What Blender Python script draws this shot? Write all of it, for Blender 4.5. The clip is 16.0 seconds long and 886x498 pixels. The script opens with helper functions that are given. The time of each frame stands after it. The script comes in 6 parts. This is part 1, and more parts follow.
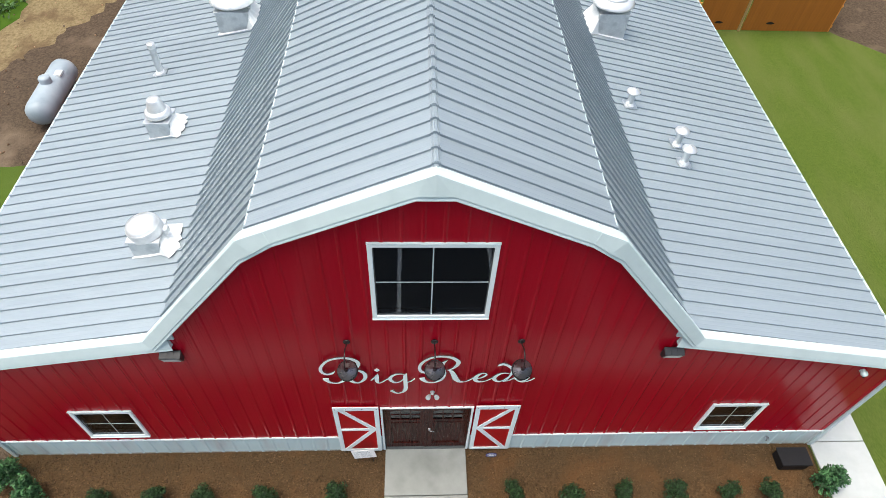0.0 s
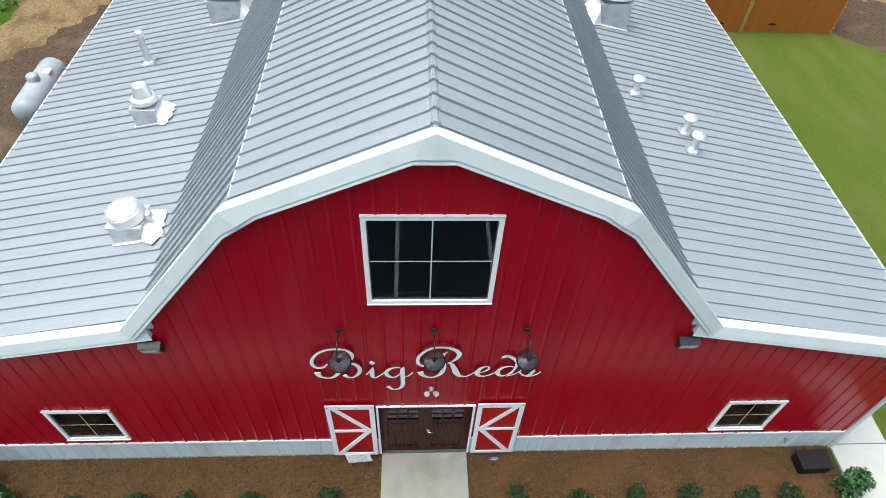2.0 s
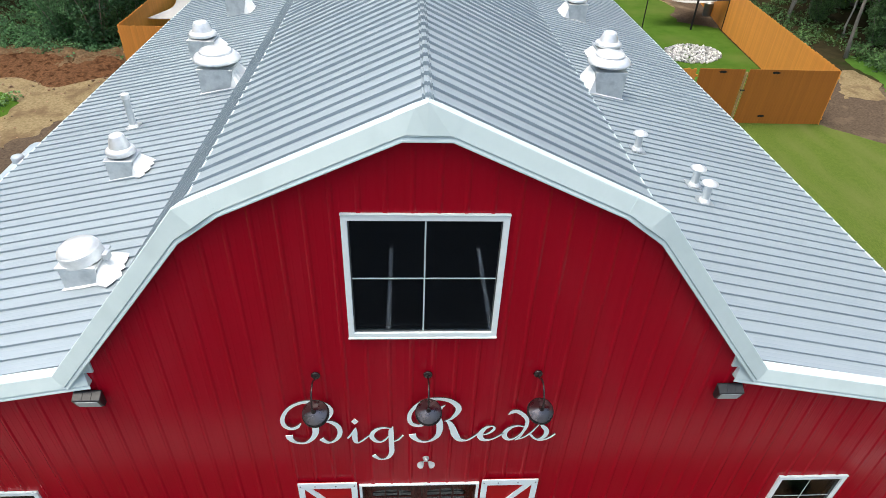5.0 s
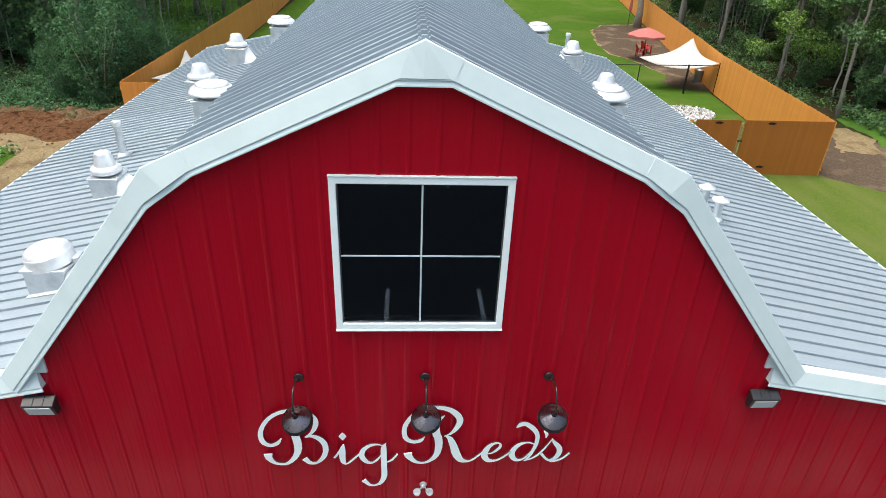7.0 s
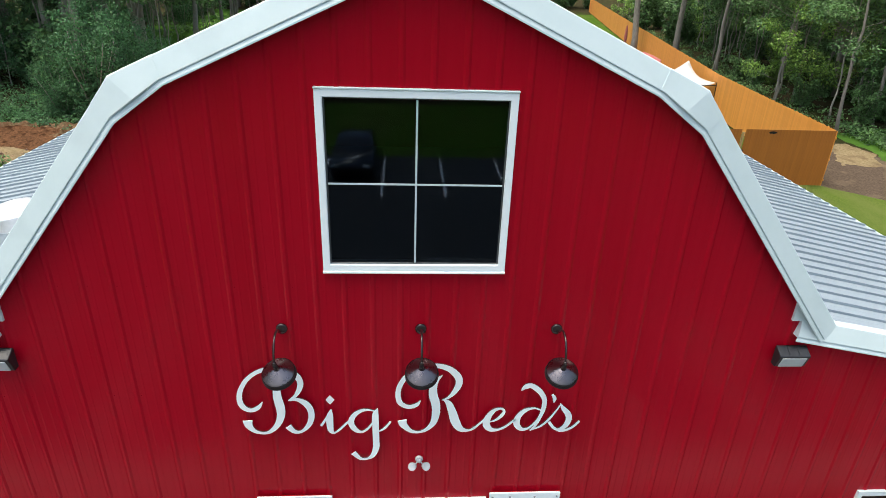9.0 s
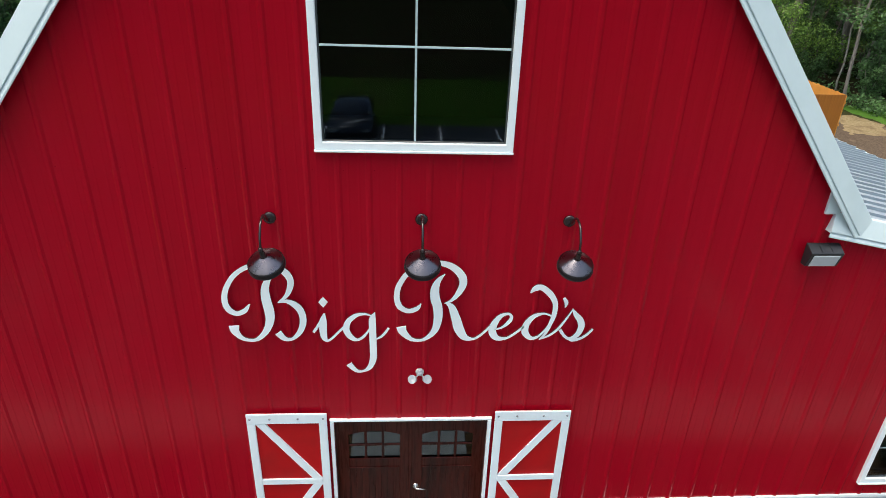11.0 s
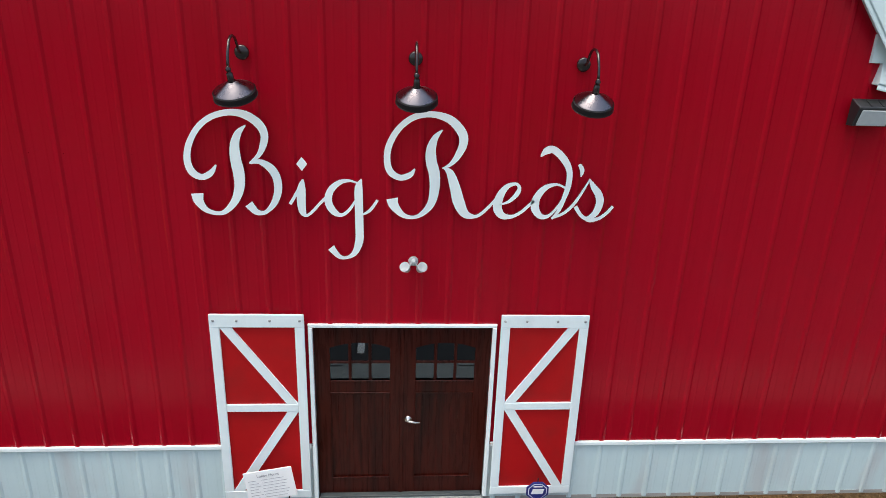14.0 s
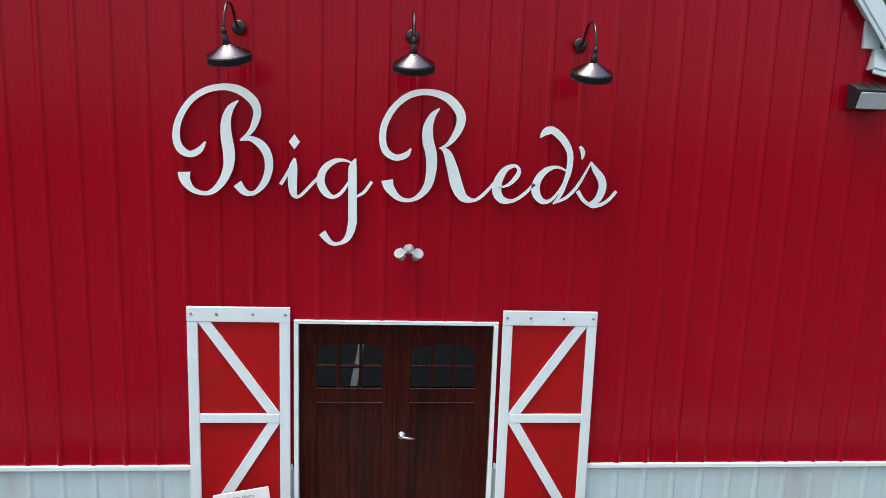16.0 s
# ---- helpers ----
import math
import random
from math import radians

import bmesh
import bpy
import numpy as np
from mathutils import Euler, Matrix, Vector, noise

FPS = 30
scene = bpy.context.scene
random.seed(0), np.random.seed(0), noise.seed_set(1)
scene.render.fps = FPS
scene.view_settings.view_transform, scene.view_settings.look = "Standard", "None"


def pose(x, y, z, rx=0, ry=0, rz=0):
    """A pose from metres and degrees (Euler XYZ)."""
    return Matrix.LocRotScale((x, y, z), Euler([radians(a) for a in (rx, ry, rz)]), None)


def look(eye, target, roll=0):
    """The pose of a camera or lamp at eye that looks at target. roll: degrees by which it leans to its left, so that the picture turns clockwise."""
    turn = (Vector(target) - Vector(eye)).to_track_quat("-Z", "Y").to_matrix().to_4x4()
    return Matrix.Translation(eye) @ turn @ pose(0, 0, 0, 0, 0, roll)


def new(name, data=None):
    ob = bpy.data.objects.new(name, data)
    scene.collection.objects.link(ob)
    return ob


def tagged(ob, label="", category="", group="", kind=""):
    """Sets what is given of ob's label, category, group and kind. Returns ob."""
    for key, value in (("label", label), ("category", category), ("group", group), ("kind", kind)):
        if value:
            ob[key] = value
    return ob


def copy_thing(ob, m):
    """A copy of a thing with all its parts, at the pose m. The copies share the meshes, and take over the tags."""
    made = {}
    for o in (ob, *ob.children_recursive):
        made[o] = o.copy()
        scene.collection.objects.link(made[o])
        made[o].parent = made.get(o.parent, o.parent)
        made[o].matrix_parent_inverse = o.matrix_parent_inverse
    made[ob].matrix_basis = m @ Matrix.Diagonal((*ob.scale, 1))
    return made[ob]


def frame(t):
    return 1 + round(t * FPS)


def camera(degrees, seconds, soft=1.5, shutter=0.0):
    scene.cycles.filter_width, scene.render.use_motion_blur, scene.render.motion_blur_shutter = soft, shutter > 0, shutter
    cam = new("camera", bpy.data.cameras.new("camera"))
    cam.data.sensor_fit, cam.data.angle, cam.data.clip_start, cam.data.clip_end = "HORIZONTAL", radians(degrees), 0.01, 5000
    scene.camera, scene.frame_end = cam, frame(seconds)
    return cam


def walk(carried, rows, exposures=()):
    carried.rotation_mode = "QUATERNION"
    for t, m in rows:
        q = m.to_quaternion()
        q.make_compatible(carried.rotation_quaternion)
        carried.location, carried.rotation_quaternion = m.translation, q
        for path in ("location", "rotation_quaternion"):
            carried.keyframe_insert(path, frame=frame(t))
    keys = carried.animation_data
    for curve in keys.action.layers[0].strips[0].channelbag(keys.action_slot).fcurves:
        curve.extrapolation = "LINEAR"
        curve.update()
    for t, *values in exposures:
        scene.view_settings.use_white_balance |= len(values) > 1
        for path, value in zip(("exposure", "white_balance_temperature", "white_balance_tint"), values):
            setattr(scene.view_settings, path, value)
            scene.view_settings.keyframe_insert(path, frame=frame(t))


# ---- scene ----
cam = camera(72.0, 16.0, soft=0.65)
PATH = [
    (0, (-0.299, -5.682, 14.105), (-0.201, -4.398, 12.574), 3.4),
    (0.5, (-0.305, -5.681, 13.926), (-0.205, -4.398, 12.395), 3.4),
    (1, (-0.309, -5.69, 13.719), (-0.207, -4.407, 12.189), 3.4),
    (1.5, (-0.304, -5.693, 13.464), (-0.2, -4.402, 11.94), 3.4),
    (2, (-0.288, -5.705, 13.19), (-0.184, -4.375, 11.7), 3.3),
    (2.5, (-0.281, -5.714, 12.909), (-0.174, -4.335, 11.464), 3.2),
    (3, (-0.267, -5.724, 12.619), (-0.158, -4.296, 11.223), 3.0),
    (3.5, (-0.239, -5.728, 12.316), (-0.129, -4.255, 10.968), 2.9),
    (4, (-0.237, -5.735, 11.988), (-0.122, -4.217, 10.691), 2.9),
    (6.5, (-0.173, -5.834, 10.201), (-0.053, -4.122, 9.175), 2.3),
    (7, (-0.171, -5.829, 9.876), (-0.049, -4.086, 8.904), 2.3),
    (7.5, (-0.14, -5.832, 9.528), (-0.019, -4.056, 8.617), 2.3),
    (8, (-0.13, -5.838, 9.198), (-0.008, -4.035, 8.339), 2.3),
    (8.5, (-0.122, -5.826, 8.902), (0.003, -4.025, 8.041), 2.2),
    (11, (-0.105, -5.799, 7.338), (0.024, -4.008, 6.458), 2.1),
    (11.5, (-0.114, -5.791, 6.962), (0.02, -4.002, 6.077), 2.2),
    (12, (-0.113, -5.786, 6.564), (0.023, -3.998, 5.678), 2.1),
    (12.5, (-0.105, -5.789, 6.143), (0.032, -3.987, 5.287), 2.1),
    (13, (-0.087, -5.787, 5.755), (0.052, -3.956, 4.964), 2.1),
    (13.5, (-0.066, -5.8, 5.373), (0.075, -3.938, 4.655), 2.0),
    (14, (-0.046, -5.801, 4.989), (0.095, -3.911, 4.348), 2.0),
    (14.5, (-0.03, -5.8, 4.617), (0.111, -3.882, 4.066), 1.9),
    (15, (-0.023, -5.806, 4.261), (0.121, -3.862, 3.811), 1.9),
    (15.5, (-0.016, -5.795, 3.961), (0.129, -3.832, 3.603), 1.9),
    (16, (-0.038, -5.771, 3.721), (0.118, -3.797, 3.442), 1.9),
]
walk(cam, [(t, look(eye, target, roll)) for t, eye, target, roll in PATH], exposures=((0.0, 0.92, 6600, 6), (4.0, 0.98, 6600, 6), (7.0, 1.12, 6600, 6), (16.0, 1.15, 6600, 6)))

# ---- light ----
SUN_EL, SUN_AZ = 77.0, 260.0          # height above the horizon; compass turn from +y towards +x
world = bpy.data.worlds.new("sky")
scene.world = world
world.use_nodes = True
wn = world.node_tree.nodes
sky = wn.new("ShaderNodeTexSky")
sky.sky_type = "NISHITA"
sky.sun_disc = False
sky.sun_elevation = radians(SUN_EL)
sky.sun_rotation = radians(SUN_AZ)
sky.dust_density = 6.0
sky.air_density = 1.0
wn["Background"].inputs["Strength"].default_value = 0.15
world.node_tree.links.new(sky.outputs[0], wn["Background"].inputs["Color"])
sun = new("sun", bpy.data.lights.new("sun", "SUN"))
sun.data.energy = 1.0
sun.data.angle = radians(40)
sun.data.color = (1.0, 0.96, 0.9)
sx, sy, sz = (math.sin(radians(SUN_AZ)) * math.cos(radians(SUN_EL)), math.cos(radians(SUN_AZ)) * math.cos(radians(SUN_EL)), math.sin(radians(SUN_EL)))
sun.matrix_world = look((60 * sx, 60 * sy, 60 * sz), (0, 0, 0))


# ---- materials ----
def mat(name, a, b=None, rough=0.5, metal=0.0, scale=8.0, bump=0.0, bump_scale=60.0, stretch=(1, 1, 1), rough_var=0.08, spec=0.5,
        spot=None, spot_scale=1.5, spot_at=(0.5, 0.7), piece=0.0, coat=0.0):
    """Two colours mixed by noise, a second larger layer of spots, bump and a change from piece to piece."""
    m = bpy.data.materials.new(name)
    m.use_nodes = True
    n, l = m.node_tree.nodes, m.node_tree.links
    p = n["Principled BSDF"]
    p.inputs["Metallic"].default_value = metal
    p.inputs["Specular IOR Level"].default_value = spec
    p.inputs["Coat Weight"].default_value = coat
    p.inputs["Coat Roughness"].default_value = 0.15
    tc = n.new("ShaderNodeTexCoord")
    mp = n.new("ShaderNodeMapping")
    mp.inputs["Scale"].default_value = stretch
    l.new(tc.outputs["Object"], mp.inputs["Vector"])
    nz = n.new("ShaderNodeTexNoise")
    nz.inputs["Scale"].default_value = scale
    nz.inputs["Detail"].default_value = 6
    nz.inputs["Roughness"].default_value = 0.65
    l.new(mp.outputs[0], nz.inputs["Vector"])
    ramp = n.new("ShaderNodeMapRange")
    ramp.inputs["From Min"].default_value = 0.3
    ramp.inputs["From Max"].default_value = 0.7
    l.new(nz.outputs["Fac"], ramp.inputs["Value"])
    mix = n.new("ShaderNodeMix")
    mix.data_type = "RGBA"
    mix.inputs[6].default_value = (*a, 1)
    mix.inputs[7].default_value = (*(b or a), 1)
    l.new(ramp.outputs[0], mix.inputs[0])
    col = mix.outputs[2]
    if spot:
        nz2 = n.new("ShaderNodeTexNoise")
        nz2.inputs["Scale"].default_value = spot_scale
        nz2.inputs["Detail"].default_value = 5
        l.new(mp.outputs[0], nz2.inputs["Vector"])
        r2 = n.new("ShaderNodeMapRange")
        r2.inputs["From Min"].default_value, r2.inputs["From Max"].default_value = spot_at
        l.new(nz2.outputs["Fac"], r2.inputs["Value"])
        m2 = n.new("ShaderNodeMix")
        m2.data_type = "RGBA"
        m2.inputs[7].default_value = (*spot, 1)
        l.new(r2.outputs[0], m2.inputs[0])
        l.new(col, m2.inputs[6])
        col = m2.outputs[2]
    if piece:
        oi = n.new("ShaderNodeObjectInfo")
        r3 = n.new("ShaderNodeMapRange")
        r3.inputs["To Min"].default_value = 1 - piece
        r3.inputs["To Max"].default_value = 1 + piece
        l.new(oi.outputs["Random"], r3.inputs["Value"])
        hs = n.new("ShaderNodeHueSaturation")
        l.new(r3.outputs[0], hs.inputs["Value"])
        l.new(col, hs.inputs["Color"])
        col = hs.outputs[0]
    l.new(col, p.inputs["Base Color"])
    rr = n.new("ShaderNodeMapRange")
    rr.inputs["To Min"].default_value = max(0.02, rough - rough_var)
    rr.inputs["To Max"].default_value = min(1, rough + rough_var)
    l.new(nz.outputs["Fac"], rr.inputs["Value"])
    l.new(rr.outputs[0], p.inputs["Roughness"])
    if bump:
        nb = n.new("ShaderNodeTexNoise")
        nb.inputs["Scale"].default_value = bump_scale
        nb.inputs["Detail"].default_value = 4
        l.new(mp.outputs[0], nb.inputs["Vector"])
        bp = n.new("ShaderNodeBump")
        bp.inputs["Strength"].default_value = 1.0
        bp.inputs["Distance"].default_value = bump
        l.new(nb.outputs["Fac"], bp.inputs["Height"])
        l.new(bp.outputs[0], p.inputs["Normal"])
    return m


RED = mat("red_painted_steel", (0.33, 0.0024, 0.0125), (0.35, 0.0029, 0.0148), rough=0.19, rough_var=0.04, scale=1.2, stretch=(3, 3, 0.25), bump=0.0012, bump_scale=2.5,
          spot=(0.317, 0.0024, 0.0118), spot_scale=0.5, piece=0.01, spec=0.15)
RED_BOARD = mat("red_painted_board", (0.40, 0.006, 0.009), (0.44, 0.008, 0.010), spec=0.15, rough=0.5, scale=6, bump=0.0006, bump_scale=40, spot=(0.34, 0.011, 0.012), spot_scale=2)
# White for front-facing parts, colour lifted because upright faces get less light.
LETTER = mat("white_front_lifted", (0.845, 0.93, 0.92), (0.875, 0.95, 0.94), rough=0.45, scale=4, spot=(0.80, 0.88, 0.875), spot_scale=1.5, spot_at=(0.55, 0.8))
# Same white for the trim, colour lowered because upturned faces catch more light.
WHITE = mat("white_steel_lowered", (0.52, 0.635, 0.64), (0.57, 0.68, 0.685), rough=0.4, scale=3, spot=(0.475, 0.573, 0.577), spot_scale=1.2, spot_at=(0.55, 0.8))
WHITE_BOARD = mat("white_painted_board", (0.775, 0.875, 0.88), (0.815, 0.91, 0.91), rough=0.5, scale=14, stretch=(1, 1, 0.3), bump=0.0008, bump_scale=50,
                  spot=(0.72, 0.76, 0.76), spot_scale=2.5, spot_at=(0.58, 0.8))
WAIN = mat("pale_grey_steel", (0.555, 0.705, 0.71), (0.605, 0.75, 0.755), rough=0.42, scale=2, stretch=(2, 2, 0.5), spot=(0.5, 0.55, 0.55), spot_scale=1.0, piece=0.03)
ROOF = mat("galvalume_roof", (0.298, 0.356, 0.392), (0.327, 0.385, 0.42), rough=0.44, metal=0.35, spec=0.35, scale=5, stretch=(0.4, 3, 1), bump=0.0006, bump_scale=8,
           spot=(0.286, 0.344, 0.379), spot_scale=0.9, piece=0.03)
GALV = mat("galvanised_sheet", (0.6, 0.63, 0.65), (0.7, 0.73, 0.74), rough=0.35, metal=0.75, scale=12, spot=(0.5, 0.53, 0.55), spot_scale=4)
ALU = mat("bright_aluminium", (0.78, 0.8, 0.81), (0.85, 0.86, 0.87), rough=0.36, metal=0.6, scale=9, spot=(0.66, 0.68, 0.69), spot_scale=4)
SEALANT = mat("white_sealant", (0.75, 0.78, 0.79), (0.82, 0.84, 0.84), rough=0.55, scale=20, bump=0.004, bump_scale=30)
BRONZE = mat("dark_bronze_paint", (0.016, 0.011, 0.011), (0.024, 0.016, 0.017), rough=0.2, metal=0.0, scale=10, spec=0.5)
BLACK = mat("black_paint", (0.008, 0.008, 0.010), (0.013, 0.013, 0.014), spec=0.25, rough=0.55, scale=10)
NICKEL = mat("satin_nickel", (0.62, 0.6, 0.57), (0.68, 0.66, 0.62), rough=0.25, metal=1.0, scale=30)
STEEL = mat("zinc_bolt", (0.25, 0.27, 0.28), (0.32, 0.34, 0.35), rough=0.4, metal=0.8, scale=60)
DOOR = mat("dark_mahogany", (0.020, 0.0026, 0.0016), (0.056, 0.0062, 0.0030), rough=0.28, scale=5, stretch=(6, 6, 0.4), bump=0.0004, bump_scale=25,
           spot=(0.013, 0.0021, 0.0015), spot_scale=1.3, spec=0.16)
CONCRETE = mat("light_concrete", (0.235, 0.25, 0.235), (0.28, 0.295, 0.28), rough=0.85, scale=3, bump=0.0015, bump_scale=90, spot=(0.19, 0.20, 0.19), spot_scale=1.1)
WALKCON = mat("pale_concrete", (0.39, 0.42, 0.42), (0.44, 0.47, 0.47), rough=0.85, scale=3, bump=0.0015, bump_scale=90, spot=(0.38, 0.40, 0.395), spot_scale=0.9)
FOUND = mat("grey_foundation", (0.3, 0.3, 0.28), (0.38, 0.38, 0.36), rough=0.9, scale=6, bump=0.003, bump_scale=50)
MULCH = mat("brown_mulch", (0.055, 0.034, 0.017), (0.115, 0.073, 0.038), rough=0.95, spec=0.0, scale=18, bump=0.03, bump_scale=22, spot=(0.115, 0.062, 0.028), spot_scale=0.8)
EARTH = mat("woodland_earth", (0.03, 0.026, 0.014), (0.05, 0.042, 0.022), rough=0.95, spec=0.0, scale=2.2, bump=0.04, bump_scale=9, spot=(0.024, 0.042, 0.01), spot_scale=0.35)
DIRT = mat("brown_dirt", (0.055, 0.042, 0.030), (0.125, 0.094, 0.068), rough=0.95, spec=0.0, scale=11, bump=0.05, bump_scale=26, spot=(0.18, 0.14, 0.10), spot_scale=0.6, spot_at=(0.54, 0.72))
SAND = mat("tan_sandy_soil", (0.135, 0.105, 0.055), (0.285, 0.225, 0.13), rough=0.95, spec=0.0, scale=9, bump=0.05, bump_scale=24, stretch=(1, 0.7, 1), spot=(0.125, 0.088, 0.05), spot_scale=1.3, spot_at=(0.48, 0.7))
CLAY = mat("red_clay_bank", (0.062, 0.029, 0.015), (0.15, 0.079, 0.041), rough=0.95, spec=0.0, scale=11, bump=0.08, bump_scale=10, spot=(0.04, 0.019, 0.01), spot_scale=3.5, spot_at=(0.5, 0.66))
BANK = mat("loose_tan_earth", (0.075, 0.047, 0.026), (0.19, 0.135, 0.078), rough=0.95, spec=0.0, scale=8, bump=0.08, bump_scale=12, stretch=(1, 1.6, 1), spot=(0.10, 0.05, 0.025), spot_scale=1.6, spot_at=(0.5, 0.7))
LAWN = mat("mown_lawn", (0.064, 0.108, 0.017), (0.118, 0.16, 0.034), rough=0.9, scale=16.0, stretch=(1.8, 0.5, 1), bump=0.04, bump_scale=45,
           spot=(0.125, 0.148, 0.044), spot_scale=0.45, spot_at=(0.42, 0.8), spec=0.0)
LAWN_GREEN = mat("lush_lawn", (0.042, 0.09, 0.012), (0.058, 0.11, 0.017), rough=0.9, scale=1.4, bump=0.02, bump_scale=40, spot=(0.085, 0.115, 0.028), spot_scale=0.2, spec=0.0)
MEADOW = mat("meadow_grass", (0.055, 0.13, 0.02), (0.085, 0.17, 0.03), rough=0.9, scale=2.5, bump=0.05, bump_scale=20, spot=(0.05, 0.10, 0.02), spot_scale=0.5, spec=0.0)
ASPHALT = mat("asphalt", (0.026, 0.026, 0.028), (0.038, 0.038, 0.038), rough=0.9, scale=9, bump=0.004, bump_scale=120)
PAINTLINE = mat("road_paint", (0.6, 0.6, 0.58), (0.7, 0.7, 0.68), rough=0.7, scale=8)
FENCE = mat("stained_cedar", (0.58, 0.22, 0.03), (0.68, 0.285, 0.048), rough=0.7, scale=5, stretch=(5, 5, 0.35), bump=0.001, bump_scale=20,
            spot=(0.52, 0.19, 0.025), spot_scale=0.7, piece=0.07)
POST = mat("raw_pine", (0.33, 0.21, 0.085), (0.4, 0.27, 0.12), rough=0.75, scale=6, stretch=(4, 4, 0.4))
BARK = mat("grey_bark", (0.17, 0.155, 0.13), (0.32, 0.295, 0.25), rough=0.9, scale=6, stretch=(3, 3, 0.5), bump=0.03, bump_scale=10, piece=0.25)
TANK = mat("grey_tank_paint", (0.31, 0.385, 0.44), (0.37, 0.44, 0.49), rough=0.35, scale=3, spot=(0.25, 0.32, 0.37), spot_scale=1.5)
SAIL = mat("white_shade_cloth", (0.39, 0.385, 0.365), (0.45, 0.445, 0.425), rough=0.8, scale=4)
CLOTH = mat("faded_red_cloth", (0.36, 0.10, 0.088), (0.42, 0.13, 0.115), rough=0.8, scale=5)
REDPLASTIC = mat("red_plastic", (0.42, 0.015, 0.015), (0.5, 0.02, 0.02), rough=0.4, scale=5)
PAPER = mat("white_sign_board", (0.78, 0.8, 0.8), (0.82, 0.83, 0.83), rough=0.45, scale=6)
INK = mat("grey_print", (0.22, 0.24, 0.26), (0.26, 0.28, 0.3), rough=0.5)
BLUE = mat("blue_sign_face", (0.012, 0.02, 0.16), (0.016, 0.026, 0.2), rough=0.35, scale=6)
SHADE = mat("spun_bronze_shade", (0.17, 0.155, 0.168), (0.21, 0.195, 0.208), rough=0.28, metal=1.0, scale=10)
sn = SHADE.node_tree
tang = sn.nodes.new("ShaderNodeTangent")
tang.direction_type = "RADIAL"
tang.axis = "Z"
sn.links.new(tang.outputs[0], sn.nodes["Principled BSDF"].inputs["Tangent"])
sn.nodes["Principled BSDF"].inputs["Anisotropic"].default_value = 0.9
sn.nodes["Principled BSDF"].inputs["Anisotropic Rotation"].default_value = 0.25
LAMPGREY = mat("grey_lamp_paint", (0.36, 0.39, 0.4), (0.44, 0.47, 0.48), rough=0.4, scale=12)
# Gate cedar: the fence colours at about half their value, and redder.
GATEWOOD = mat("darker_gate_cedar", (0.31, 0.098, 0.009), (0.39, 0.132, 0.015), rough=0.65, scale=5, stretch=(5, 5, 0.35), bump=0.001, bump_scale=20,
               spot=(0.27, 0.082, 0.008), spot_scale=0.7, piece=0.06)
HOUSING = mat("charcoal_cast_housing", (0.013, 0.014, 0.016), (0.02, 0.022, 0.024), rough=0.4, scale=12, spec=0.5)
# Dark letter sides: the shadow line round the strokes, put into the colour.
EDGE_SHADOW = mat("dark_edge_shadow", (0.05, 0.045, 0.045), (0.08, 0.072, 0.07), rough=0.6, scale=20)
SASH = mat("dark_grey_sash", (0.05, 0.06, 0.062), (0.07, 0.08, 0.082), rough=0.45, scale=8)
LENS = mat("frosted_lens", (0.46, 0.51, 0.52), (0.52, 0.57, 0.58), rough=0.3, scale=20)
PLASTER = mat("dim_room_wall", (0.06, 0.06, 0.06), (0.08, 0.08, 0.078), rough=0.9, scale=3)
CARPAINT = mat("dark_car_paint", (0.01, 0.011, 0.013), (0.014, 0.015, 0.018), rough=0.15, coat=0.8)


def leaf_mat(name, a, b):
    m = mat(name, a, b, rough=0.55, scale=0.7, spec=0.35)
    n, l = m.node_tree.nodes, m.node_tree.links
    p = n["Principled BSDF"]
    src = p.inputs["Base Color"].links[0].from_socket
    geo = n.new("ShaderNodeNewGeometry")
    r = n.new("ShaderNodeMapRange")
    r.inputs["To Min"].default_value = 0.35
    r.inputs["To Max"].default_value = 1.95
    l.new(geo.outputs["Random Per Island"], r.inputs["Value"])
    hs = n.new("ShaderNodeHueSaturation")
    l.new(src, hs.inputs["Color"])
    l.new(r.outputs[0], hs.inputs["Value"])
    l.new(hs.outputs[0], p.inputs["Base Color"])
    tr = n.new("ShaderNodeBsdfTranslucent")
    l.new(hs.outputs[0], tr.inputs["Color"])
    mx = n.new("ShaderNodeMixShader")
    mx.inputs[0].default_value = 0.3
    l.new(p.outputs[0], mx.inputs[1])
    l.new(tr.outputs[0], mx.inputs[2])
    l.new(mx.outputs[0], n["Material Output"].inputs["Surface"])
    return m


LEAF = leaf_mat("summer_leaves", (0.062, 0.135, 0.046), (0.11, 0.20, 0.066))
LEAF2 = leaf_mat("light_leaves", (0.12, 0.225, 0.04), (0.19, 0.31, 0.065))
# Blue-green leaves, darker than LEAF: the woods' shade is put into the colour.
LEAF4 = leaf_mat("shaded_blue_green_leaves", (0.038, 0.108, 0.042), (0.075, 0.18, 0.066))
LEAF3 = leaf_mat("dark_shrub_leaves", (0.015, 0.042, 0.013), (0.028, 0.064, 0.019))

GLASS = bpy.data.materials.new("window_glass")
GLASS.use_nodes = True
gp = GLASS.node_tree.nodes["Principled BSDF"]
gp.inputs["Base Color"].default_value = (0.14, 0.19, 0.27, 1)
gp.inputs["Roughness"].default_value = 0.01
gp.inputs["IOR"].default_value = 1.45
gp.inputs["Specular Tint"].default_value = (0.62, 0.82, 1.0, 1)
gp.inputs["Transmission Weight"].default_value = 1.0


COATED = bpy.data.materials.new("reflective_coated_glass")
COATED.use_nodes = True
fp = COATED.node_tree.nodes["Principled BSDF"]
fp.inputs["Base Color"].default_value = (0.015, 0.018, 0.018, 1)
fp.inputs["Roughness"].default_value = 0.01
fp.inputs["IOR"].default_value = 1.8
